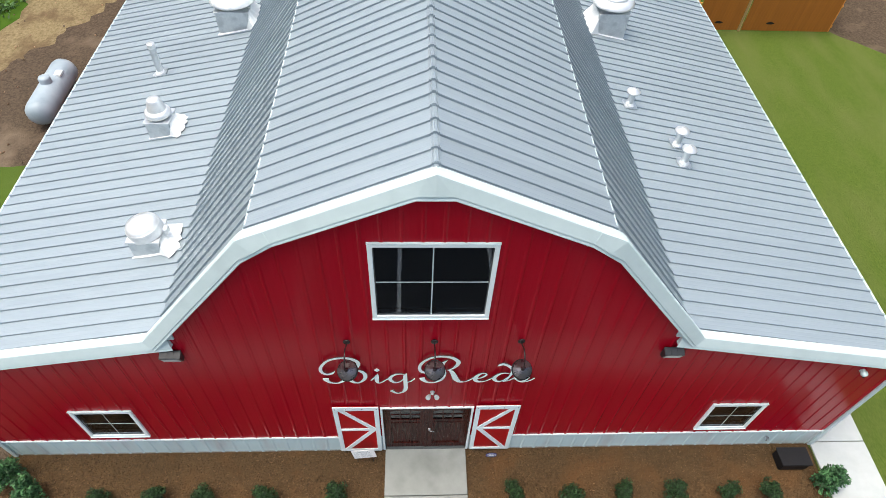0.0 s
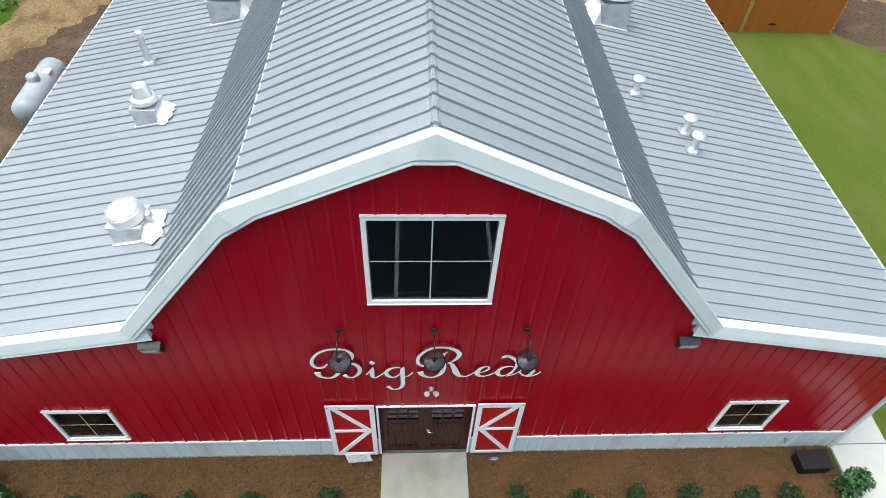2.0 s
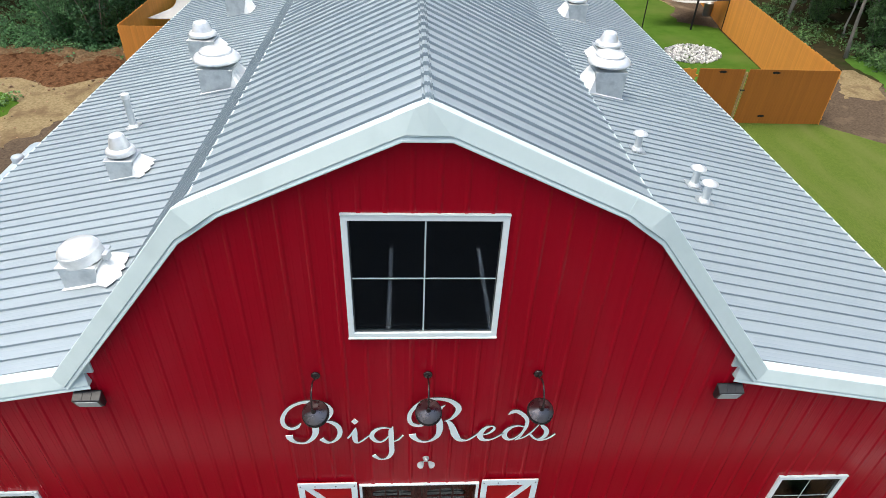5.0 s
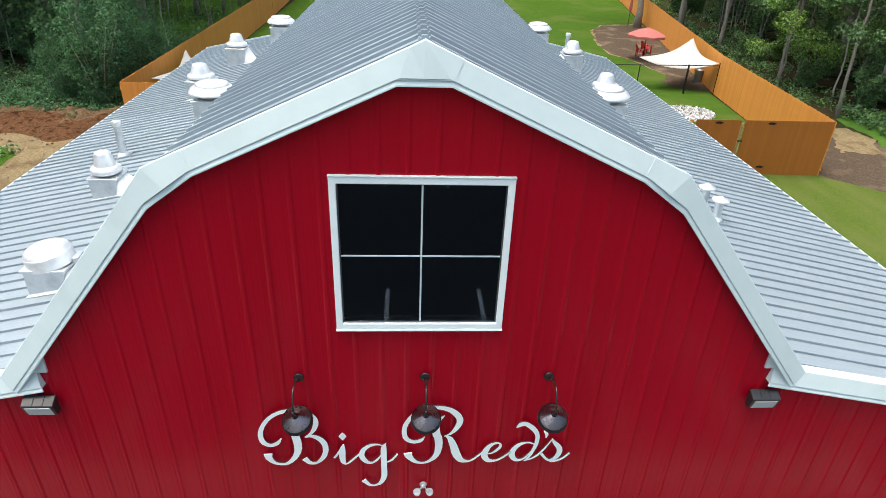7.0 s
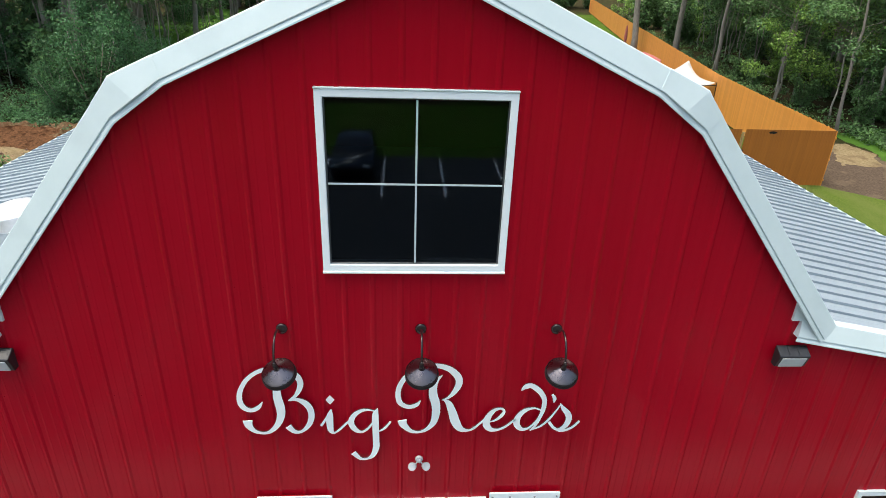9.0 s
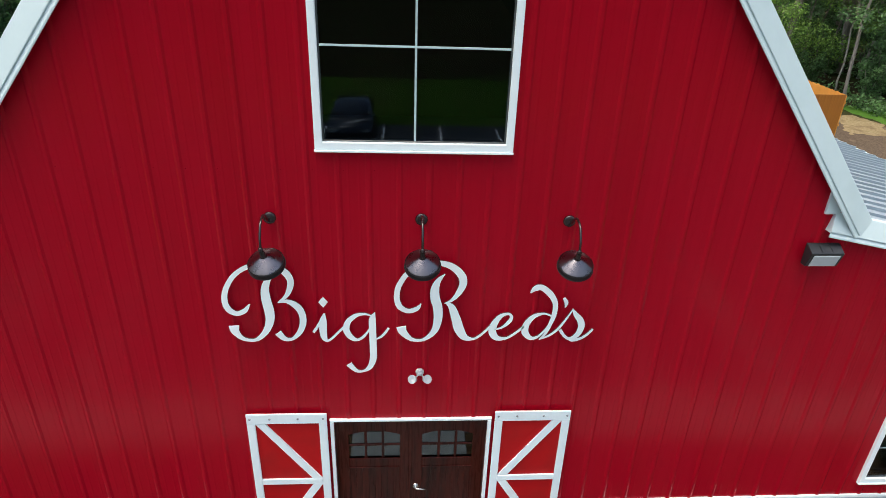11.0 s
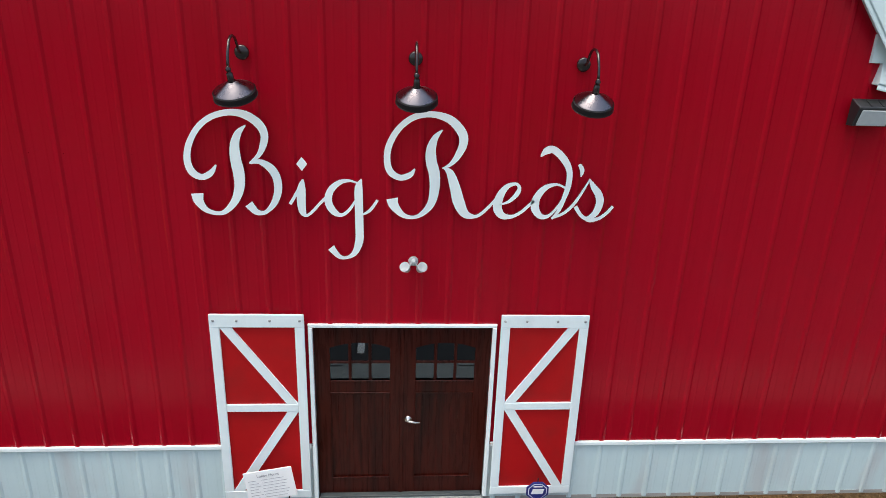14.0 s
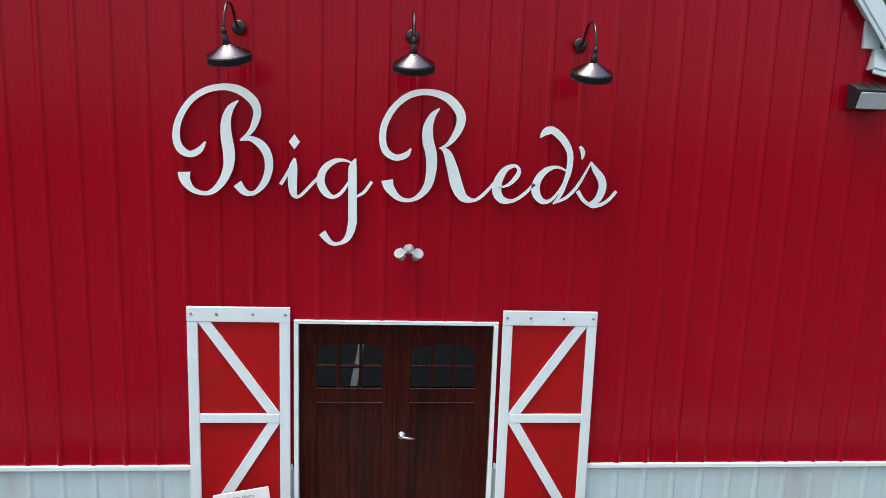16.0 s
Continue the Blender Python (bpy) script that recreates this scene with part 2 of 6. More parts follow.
fp.inputs["Specular Tint"].default_value = (0.7, 0.86, 1.0, 1)
fp.inputs["Transmission Weight"].default_value = 1.0

# ---- building helpers ----
def part(name, bm, material, parent=None, label="", smooth=False):
    me = bpy.data.meshes.new(name)
    bmesh.ops.recalc_face_normals(bm, faces=bm.faces)
    if smooth:
        for f in bm.faces:
            f.smooth = True
    bm.to_mesh(me)
    bm.free()
    me.materials.append(material)
    ob = new(name, me)
    ob.parent = parent
    if label:
        ob["label"] = label
    return ob


def thing(name, m, label, category, group="", kind=""):
    ob = new(name)
    ob.empty_display_size = 0.2
    ob.matrix_world = m
    return tagged(ob, label, category, group, kind)


def box(bm, x0, x1, y0, y1, z0, z1, m=None):
    r = bmesh.ops.create_cube(bm, size=1.0)
    mm = Matrix.Translation(((x0 + x1) / 2, (y0 + y1) / 2, (z0 + z1) / 2)) @ Matrix.Diagonal((x1 - x0, y1 - y0, z1 - z0, 1))
    bmesh.ops.transform(bm, matrix=(m @ mm) if m else mm, verts=r["verts"])
    return r["verts"]


def boxes(*rows):
    bm = bmesh.new()
    for r in rows:
        box(bm, *r)
    return bm


def soften(bm, w=0.006, seg=1):
    bmesh.ops.bevel(bm, geom=list(bm.edges), offset=w, segments=seg, affect="EDGES", clamp_overlap=True)
    return bm


def lathe(profile, steps=24, m=None):
    """A turned shape from (radius, height) pairs; radius 0 closes it."""
    bm = bmesh.new()
    rings = []
    for r, h in profile:
        if r <= 1e-5:
            rings.append([bm.verts.new((0, 0, h))])
        else:
            rings.append([bm.verts.new((r * math.cos(2 * math.pi * i / steps), r * math.sin(2 * math.pi * i / steps), h)) for i in range(steps)])
    for a, b in zip(rings, rings[1:]):
        for i in range(steps):
            j = (i + 1) % steps
            if len(a) == 1 and len(b) > 1:
                bm.faces.new((a[0], b[i], b[j]))
            elif len(b) == 1 and len(a) > 1:
                bm.faces.new((a[i], b[0], a[j]))
            elif len(a) > 1:
                bm.faces.new((a[i], b[i], b[j], a[j]))
    if m:
        bmesh.ops.transform(bm, matrix=m, verts=bm.verts)
    return bm


def tube(points, radius, steps=10, bm=None):
    """A round bar along points; radius may be one number or one for each point."""
    bm = bm or bmesh.new()
    pts = [Vector(p) for p in points]
    rad = radius if isinstance(radius, (list, tuple)) else [radius] * len(pts)
    rings = []
    side = None
    for i, p in enumerate(pts):
        d = (pts[min(i + 1, len(pts) - 1)] - pts[max(i - 1, 0)]).normalized()
        if side is None:
            side = d.cross(Vector((0, 0, 1)) if abs(d.z) < 0.9 else Vector((1, 0, 0))).normalized()
        side = (side - d * side.dot(d)).normalized()
        up = d.cross(side)
        rings.append([bm.verts.new(p + rad[i] * (side * math.cos(2 * math.pi * k / steps) + up * math.sin(2 * math.pi * k / steps))) for k in range(steps)])
    for a, b in zip(rings, rings[1:]):
        for k in range(steps):
            bm.faces.new((a[k], a[(k + 1) % steps], b[(k + 1) % steps], b[k]))
    bm.faces.new(rings[0])
    bm.faces.new(rings[-1])
    return bm


def prism(outline, y0, y1, bm=None):
    """An outline in x and z, given depth along y."""
    bm = bm or bmesh.new()
    a = [bm.verts.new((x, y0, z)) for x, z in outline]
    b = [bm.verts.new((x, y1, z)) for x, z in outline]
    bm.faces.new(a)
    bm.faces.new(b)
    for i in range(len(a)):
        j = (i + 1) % len(a)
        bm.faces.new((a[i], a[j], b[j], b[i]))
    return bm


def sweep(path, section, bm=None):
    """A closed section of (out, up) carried along path, a list of frames (point, out, up)."""
    bm = bm or bmesh.new()
    rings = [[bm.verts.new(Vector(p) + Vector(o) * a + Vector(u) * b) for a, b in section] for p, o, u in path]
    k = len(section)
    for a, b in zip(rings, rings[1:]):
        for i in range(k):
            bm.faces.new((a[i], a[(i + 1) % k], b[(i + 1) % k], b[i]))
    bm.faces.new(rings[0])
    bm.faces.new(rings[-1])
    return bm


# ---- the barn's sizes ----
HALF, DEPTH = 9.42, 24.0               # half the width of the walls, length of the building
EAVE_X, EAVE_Z = 9.62, 3.90
FOOT_X, FOOT_Z = 4.90, 4.83
KNEE_X, KNEE_Z = 2.76, 7.50
RIDGE_Z = 8.77
GROUND = -0.10
WAIN_Z = 0.71
PITCH = 0.3048
SHEET_KNEE = (2.69, 7.532)             # where the roof sheets break, a hand's width inside the gable trim
SHEET_FOOT = (4.775, 4.83)
SHEET_EAVE = (9.52, 3.825)


def roof_z(x):
    x = abs(x)
    if x < KNEE_X:
        return RIDGE_Z - (RIDGE_Z - KNEE_Z) * x / KNEE_X
    if x < FOOT_X:
        return KNEE_Z - (KNEE_Z - FOOT_Z) * (x - KNEE_X) / (FOOT_X - KNEE_X)
    return FOOT_Z - (FOOT_Z - EAVE_Z) * (x - FOOT_X) / (EAVE_X - FOOT_X)


def sheet_z(x):
    """Height of the low roof's sheets."""
    return SHEET_FOOT[1] - (SHEET_FOOT[1] - SHEET_EAVE[1]) * (abs(x) - SHEET_FOOT[0]) / (SHEET_EAVE[0] - SHEET_FOOT[0])


barn = thing("barn", Matrix(), "red ribbed-steel gambrel barn with grey metal roof and white trim", "barn")
UPPER = (-0.892, 0.892, 5.645, 7.40)
LOWER_A = (-7.26, -6.145, 1.035, 2.095)
LOWER_B = (6.215, 7.28, 1.035, 2.095)
DOORWAY = (-0.94, 0.94, -0.2, 2.17)
OPENINGS = (UPPER, LOWER_A, LOWER_B, DOORWAY)


def rib_xs(x0, x1, shift):
    xs = {x0, x1}
    k0, k1 = int((x0 - shift) / PITCH) - 2, int((x1 - shift) / PITCH) + 2
    for k in range(k0, k1 + 1):
        c = shift + k * PITCH
        for d in (-0.037, -0.013, 0.013, 0.037, 0.085, 0.092, 0.104, 0.111, 0.194, 0.201, 0.213, 0.220):
            if x0 < c + d < x1:
                xs.add(round(c + d, 5))
    return xs


def rib_y(x, shift):
    d = ((x - shift) / PITCH) % 1.0 * PITCH
    e = min(d, PITCH - d)
    if e < 0.0375:
        return -0.0145 if e < 0.0135 else -0.0145 * max(0.0, 0.037 - e) / 0.024
    if 0.091 < d < 0.105 or 0.200 < d < 0.214:
        return -0.0012
    return 0.0


def sheet_panel(x0, x1, low, high, openings, shift, breaks=()):
    """A run of ribbed sheet between x0 and x1, from low to high(x), with openings cut through it."""
    bm = bmesh.new()
    xs = rib_xs(x0, x1, shift)
    for o in openings:
        for e in o[:2]:
            if x0 < e < x1:
                xs.add(e)
    for e in breaks:
        if x0 < e < x1:
            xs.add(e)
    xs = sorted(xs)
    for a, b in zip(xs, xs[1:]):
        if b - a < 1e-5:
            continue
        mid = (a + b) / 2
        spans = [(low, None)]
        for o in sorted(openings, key=lambda q: q[2]):
            if o[0] < mid < o[1]:
                s = spans.pop()
                if o[2] > s[0]:
                    spans.append((s[0], o[2]))
                if o[3] < high(mid):
                    spans.append((max(o[3], low), None))
        for z0, z1 in spans:
            ta, tb = (high(a), high(b)) if z1 is None else (z1, z1)
            ya, yb = rib_y(a, shift), rib_y(b, shift)
            bm.faces.new([bm.verts.new(v) for v in ((a, ya, z0), (b, yb, z0), (b, yb, tb), (a, ya, ta))])
    bmesh.ops.remove_doubles(bm, verts=bm.verts, dist=0.0004)
    return bm


# ---- ground ----
def patch(name, outline, z, material, label, category, step=0.0, rough=0.0, seed=1, kind="structure"):
    """A flat piece of ground with a softly wandering edge."""
    bm = bmesh.new()
    vs = []
    n = len(outline)
    for i in range(n):
        a, b = Vector(outline[i]), Vector(outline[(i + 1) % n])
        k = max(1, int((b - a).length / step)) if step else 1
        for j in range(k):
            p = a.lerp(b, j / k)
            if rough and 0 < j:
                q = noise.noise((p.x * 0.7 + seed * 9.1, p.y * 0.7, 0)) + 0.5 * noise.noise((p.x * 2.3, p.y * 2.3, seed))
                nrm = Vector((-(b - a).y, (b - a).x)).normalized()
                p = p + nrm * q * rough
            vs.append(bm.verts.new((p.x, p.y, z)))
    f = bm.faces.new(vs)
    bmesh.ops.triangulate(bm, faces=[f])
    ob = part(name, bm, material)
    return tagged(ob, label, category, "", kind)


bm = bmesh.new()
bmesh.ops.create_grid(bm, x_segments=2, y_segments=2, size=900)
bmesh.ops.translate(bm, vec=(0, 0, GROUND - 0.02), verts=bm.verts)
tagged(part("ground", bm, EARTH), "brown woodland earth with leaf litter round the site", "ground", kind="structure")
patch("dirt_yard", [(-9.3, -3.4), (-9.3, 24.5), (-13, 26), (-30, 27), (-30, -3.4)], GROUND - 0.014, DIRT, "bare brown dirt yard beside the barn", "dirt", 1.0, 0.3, 2)
patch("sandy_soil", [(-15.6, 16), (-13.9, 20.4), (-13.0, 23.5), (-17, 24), (-26, 23), (-26, 11), (-18, 13.5)], GROUND - 0.008, SAND, "pale tan sandy soil in the cleared yard", "soil", 0.16, 0.55, 3)
patch("grass_strip", [(-12.2, 6.0), (-12.6, 9.6), (-14.6, 9.9), (-22, 9.5), (-22, -3.4), (-12.2, -3.4)], GROUND - 0.004, LAWN_GREEN, "green grass strip beside the dirt yard", "grass", 0.5, 0.35, 4)
patch("grass_verge", [(-17.5, 17.6), (-17.0, 19.0), (-17.6, 20.6), (-19, 21.4), (-26, 21), (-26, 17)], GROUND - 0.004, LAWN_GREEN, "weedy green verge on the sandy soil", "grass", 0.5, 0.6, 5)
patch("side_lawn", [(9.3, -3.4), (9.3, 19.4), (19.3, 19.4), (19.8, 18.6), (21.2, 16.2), (24.5, 13.0), (40, 10), (40, -3.4)], GROUND - 0.012, LAWN, "mown green lawn with faint tan stripes", "lawn", 0.8, 0.3, 6)
patch("back_lawn", [(9.0, 19.5), (18.6, 19.5), (19.8, 33), (34.0, 112), (-13.5, 112), (-13.5, 24.3), (9.0, 24.3)], GROUND - 0.012, LAWN_GREEN, "lush green lawn inside the fenced yard", "lawn")
patch("dirt_clearing", [(18.5, 19.3), (21.5, 16.0), (24.8, 12.6), (40, 9), (40, 21), (27, 22.5), (22.5, 25.5), (19.6, 27)], GROUND - 0.008, DIRT, "trampled brown dirt outside the fence", "dirt", 0.7, 0.5, 7)
patch("tree_bed", [(19.4, 36), (17.9, 43), (16.7, 45.7), (17.0, 50), (18.2, 56.6), (20, 60), (22.4, 60.7), (24.8, 62), (21.4, 38), (20.9, 34)], GROUND - 0.005, DIRT, "bare earth bed under the yard trees", "dirt", 0.8, 0.5, 8)
patch("bed_edging", [(19.3, 35.8), (17.75, 42.8), (16.5, 45.6), (16.8, 50.2), (18.0, 56.9), (19.9, 60.3), (22.4, 61.0), (24.8, 62.1), (21.3, 38), (20.8, 34)], GROUND - 0.0075, SAND, "pale sandy edging round the tree bed", "soil", 0.3, 0.35, 14)
patch("bare_corner", [(17.6, 34.9), (18.6, 39.2), (20.4, 39.4), (20.1, 33.6), (19.0, 34.2)], GROUND - 0.0065, DIRT, "bare brown earth worn under the shade sail", "dirt", 0.4, 0.5, 15)
# Paler tan area laid over the trampled dirt.
patch("tan_patch", [(21.6, 22.2), (23.2, 25.9), (24.6, 26.4), (24.9, 24.2), (23.9, 22.4)], GROUND - 0.004, SAND, "pale tan patch on the trampled dirt", "soil", 0.2, 0.5, 16)
patch("woods_verge", [(24.5, 22.6), (25.0, 24.6), (24.9, 27.0), (25.6, 28.6), (29, 30), (42, 26), (42, 21)], GROUND - 0.003, MEADOW, "rough green grass at the edge of the woods", "grass", 0.3, 0.5, 17)
patch("meadow", [(-14.2, 30), (-15.8, 100), (-34, 100), (-28, 52), (-21, 38), (-18, 30)], GROUND - 0.010, MEADOW, "rough green meadow grass between the trees", "grass", 1.5, 0.9, 12)
patch("mulch_bed", [(-9.6, 0.05), (9.35, 0.05), (9.35, -0.6), (9.42, -2.05), (-9.6, -2.05)], GROUND + 0.01, MULCH, "brown wood-chip mulch bed along the front wall", "mulch")
patch("parking_lot", [(-45, -3.13), (45, -3.13), (45, -22.6), (-45, -22.6)], GROUND - 0.006, ASPHALT, "dark asphalt parking lot with white bay lines", "parking lot")
for k in range(-6, 7):
    for x, y0, y1 in ((-1.05 + 2.6 * k, -22.2, -17.2), (-0.70 + 2.73 * k, -9.6, -3.5)):
        tagged(part("bay_line", boxes((x - 0.06, x + 0.06, y0, y1, GROUND - 0.004, GROUND - 0.001)), PAINTLINE), "white painted parking bay line on asphalt", "road marking", "bay lines", "structure")
patch("front_lawn", [(-90, -22.6), (90, -22.6), (90, -34), (-90, -34)], GROUND - 0.010, LAWN_GREEN, "green lawn beyond the parking lot", "lawn")
pave = thing("front_pavement", Matrix(), "grey concrete pavement slabs between flower bed and parking lot", "pavement", kind="structure")
for k in range(-7, 7):
    if k:
        part("slab", soften(boxes((1.86 * k + 0.015 - 0.93, 1.86 * k + 1.845 - 0.93, -2.99, -2.06, GROUND - 0.1, GROUND + 0.035)), 0.008), CONCRETE, pave)
    part("kerb_stone", soften(boxes((1.86 * k + 0.003 - 0.93, 1.86 * k + 1.857 - 0.93, -3.15, -3.0, GROUND - 0.1, GROUND + 0.037)), 0.02, 2), CONCRETE, pave)

path_ = thing("entrance_path", Matrix(), "pale concrete path slabs leading to the entrance doors", "path", kind="structure")
for y0, y1 in ((-1.09, 0.0), (-2.04, -1.11), (-2.995, -2.06)):
    part("slab", soften(boxes((-0.94, 0.94, y0, y1, GROUND - 0.1, -0.005)), 0.008), CONCRETE, path_)
walk_ = thing("side_walkway", Matrix(), "pale concrete walkway slabs round the corner of the barn", "path", kind="structure")
for y0, y1 in ((-2.995, -1.42), (-1.40, 0.02), (0.04, 1.8), (1.82, 3.6), (3.62, 5.4), (5.42, 7.2), (7.22, 9.0)):
    part("slab", soften(boxes((9.44, 10.82, y0, y1, GROUND - 0.1, GROUND + 0.035)), 0.008), WALKCON, walk_)

# ---- barn walls ----
INNER = 0.14


def front_backing(y0, y1):
    """The wall behind the sheets, as columns round the openings."""
    bm = bmesh.new()
    xs = sorted({-HALF, HALF, -FOOT_X, FOOT_X, -KNEE_X, KNEE_X, 0.0, *[e for o in OPENINGS for e in o[:2]]})
    for a, b in zip(xs, xs[1:]):
        mid = (a + b) / 2
        spans = [[GROUND, None]]
        for o in sorted(OPENINGS, key=lambda q: q[2]):
            if o[0] < mid < o[1]:
                s = spans.pop()
                if o[2] > s[0]:
                    spans.append([s[0], o[2]])
                spans.append([max(o[3], GROUND), None])
        for z0, z1 in spans:
            ta, tb = (roof_z(a) - 0.09, roof_z(b) - 0.09) if z1 is None else (z1, z1)
            prism([(a, z0), (b, z0), (b, tb), (a, ta)], y0, y1, bm)
    bmesh.ops.remove_doubles(bm, verts=bm.verts, dist=0.0005)
    return bm


wall_front = part("wall_front", front_backing(0.012, INNER), PLASTER, barn)
SHIFT = 0.155
BREAKS = (-FOOT_X, FOOT_X, -KNEE_X, KNEE_X, 0.0)
edges = [-HALF + 0.03]
k = -10
while SHIFT - PITCH / 2 + 0.9144 * k < HALF - 0.03:
    e = SHIFT - PITCH / 2 + 0.9144 * k
    if e > edges[0] + 0.05:
        edges.append(e)
    k += 1
edges.append(HALF - 0.03)
for a, b in zip(edges, edges[1:]):
    part("wall_panel", sheet_panel(a, b, WAIN_Z + 0.012, lambda q: roof_z(q) - 0.10, OPENINGS, SHIFT, BREAKS), RED, wall_front)
    if not (DOORWAY[0] <= a and b <= DOORWAY[1]):
        ob = part("wainscot_panel", sheet_panel(a, b, GROUND + 0.03, lambda q: WAIN_Z - 0.03, (DOORWAY,), SHIFT), WAIN, wall_front, "pale grey ribbed steel panel")
        ob.location.y = 0.004
screws = bmesh.new()
for z in (3.91, 5.35):
    for k in range(-31, 31):
        q = SHIFT + PITCH * k + 0.055
        if roof_z(q) - 0.3 < z or abs(q) > HALF - 0.1 or any(o[0] - 0.1 < q < o[1] + 0.1 and o[2] - 0.1 < z < o[3] + 0.1 for o in OPENINGS):
            continue
        bmesh.ops.create_cone(screws, cap_ends=True, segments=6, radius1=0.0045, radius2=0.003, depth=0.006, matrix=Matrix.Translation((q, -0.0035, z)) @ pose(0, 0, 0, 90))
part("wall_screws", screws, RED, wall_front, "small steel screw heads")["kind"] = "stuff"
for a, b in ((-HALF + 0.03, DOORWAY[0] - 0.06), (DOORWAY[1] + 0.06, HALF - 0.03)):
    bm = bmesh.new()
    sec = [(0.0, 0.0), (0.022, 0.0), (0.026, -0.010), (0.026, -0.045), (0.021, -0.05), (0.0, -0.05)]
    sweep([((a, 0, WAIN_Z + 0.01), (0, -1, 0), (0, 0, 1)), ((b, 0, WAIN_Z + 0.01), (0, -1, 0), (0, 0, 1))], sec, bm)
    part("ledge_trim", bm, LETTER, wall_front, "white steel ledge trim")
part("foundation", boxes((-HALF + 0.05, DOORWAY[0], 0.0, 0.012, GROUND - 0.1, GROUND + 0.06), (DOORWAY[1], HALF - 0.05, 0.0, 0.012, GROUND - 0.1, GROUND + 0.06)), FOUND, wall_front, "grey concrete foundation edge")
for s in (-1, 1):
    bm = boxes((s * HALF - 0.05, s * HALF + 0.05, -0.04, 0.08, GROUND, roof_z(HALF) - 0.06))
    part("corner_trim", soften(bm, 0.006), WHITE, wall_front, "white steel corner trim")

for s, nm in ((-1, "wall_left"), (1, "wall_right")):
    w = part(nm, boxes((s * HALF - 0.07 - 0.07 * s, s * HALF + 0.07 - 0.07 * s, INNER + 0.002, DEPTH - 0.15, GROUND, sheet_z(HALF) - 0.09)), PLASTER, barn)
    turn = Matrix.Translation((s * HALF, 0, 0)) @ pose(0, 0, 0, 0, 0, 90 * s)
    for k in range(26):
        y0, y1 = 0.09 + 0.9144 * k, min(0.09 + 0.9144 * (k + 1), DEPTH - 0.1)
        lo, hi = (y0, y1) if s > 0 else (-y1, -y0)
        ob = part("wall_panel", sheet_panel(lo, hi, WAIN_Z, lambda q: sheet_z(HALF) - 0.08, (), lo + PITCH / 2), RED, w)
        ob.matrix_basis = turn
        ob = part("wainscot_panel", sheet_panel(lo, hi, GROUND, lambda q: WAIN_Z - 0.03, (), lo + PITCH / 2), WAIN, w)
        ob.matrix_basis = turn
outline = [(-HALF, GROUND), (HALF, GROUND), (HALF, sheet_z(HALF) - 0.09), (SHEET_FOOT[0], SHEET_FOOT[1] - 0.09), (SHEET_KNEE[0], SHEET_KNEE[1] - 0.09), (0, RIDGE_Z - 0.09), (-SHEET_KNEE[0], SHEET_KNEE[1] - 0.09), (-SHEET_FOOT[0], SHEET_FOOT[1] - 0.09), (-HALF, sheet_z(HALF) - 0.09)]
part("wall_back", prism(outline, DEPTH - 0.148, DEPTH), RED, barn)
part("barn_floor", boxes((-HALF + 0.15, HALF - 0.15, INNER + 0.01, DEPTH - 0.16, GROUND - 0.1, 0.0)), FOUND, barn, "grey concrete slab floor")

# ---- windows ----


def ring_frame(x0, x1, z0, z1, w, y0, y1):
    """A mitred rectangular frame, one closed piece, its front edges eased."""
    bm = bmesh.new()
    e = 0.006
    loops = []
    for inset, y in ((0, y1), (0, y0 + e), (e, y0), (w - e, y0), (w, y0 + e), (w, y1)):
        loops.append([bm.verts.new(p) for p in ((x0 + inset, y, z0 + inset), (x1 - inset, y, z0 + inset), (x1 - inset, y, z1 - inset), (x0 + inset, y, z1 - inset))])
    for a, b in zip(loops, loops[1:] + loops[:1]):
        for i in range(4):
            j = (i + 1) % 4
            bm.faces.new((a[i], a[j], b[j], b[i]))
    return bm


def window(o, bars_z, name_label, bar=0.010):
    x0, x1, z0, z1 = o
    fr = ring_frame(x0 - 0.075, x1 + 0.075, z0 - 0.075, z1 + 0.075, 0.075, -0.04, 0.10)
    w = part("window", fr, LETTER, barn, name_label)
    inner = ring_frame(x0 - 0.003, x1 + 0.003, z0 - 0.003, z1 + 0.003, 0.017, -0.012, 0.03)
    part("sash", inner, SASH, w, "dark grey inner sash")
    part("head_flashing", soften(boxes((x0 - 0.08, x1 + 0.08, -0.05, -0.001, z1 + 0.076, z1 + 0.092)), 0.003), WHITE, w)
    part("sill", soften(boxes((x0 - 0.08, x1 + 0.08, -0.055, -0.001, z0 - 0.098, z0 - 0.076)), 0.004), LETTER, w)
    xm = (x0 + x1) / 2
    part("muntin", soften(boxes((xm - bar, xm + bar, -0.010, -0.003, z0 + 0.017, z1 - 0.017)), 0.002), WHITE, w)
    for a, b in ((x0 + 0.017, xm - bar), (xm + bar, x1 - 0.017)):
        part("muntin", soften(boxes((a, b, -0.009, -0.003, bars_z - bar, bars_z + bar)), 0.002), WHITE, w)
    for a, b in ((x0 + 0.016, xm), (xm, x1 - 0.016)):
        for c, d in ((z0 + 0.016, bars_z), (bars_z, z1 - 0.016)):
            ob = part("pane", boxes((a + 0.001, b - 0.001, -0.002, 0.003, c + 0.001, d - 0.001)), GLASS, w, "dark clear glass pane")
            ob.visible_shadow = False
    return w


window(UPPER, 6.537, "large square four-pane loft window with white frame")
window(LOWER_A, 1.565, "small four-pane window with white frame", 0.006)
window(LOWER_B, 1.565, "small four-pane window with white frame", 0.006)

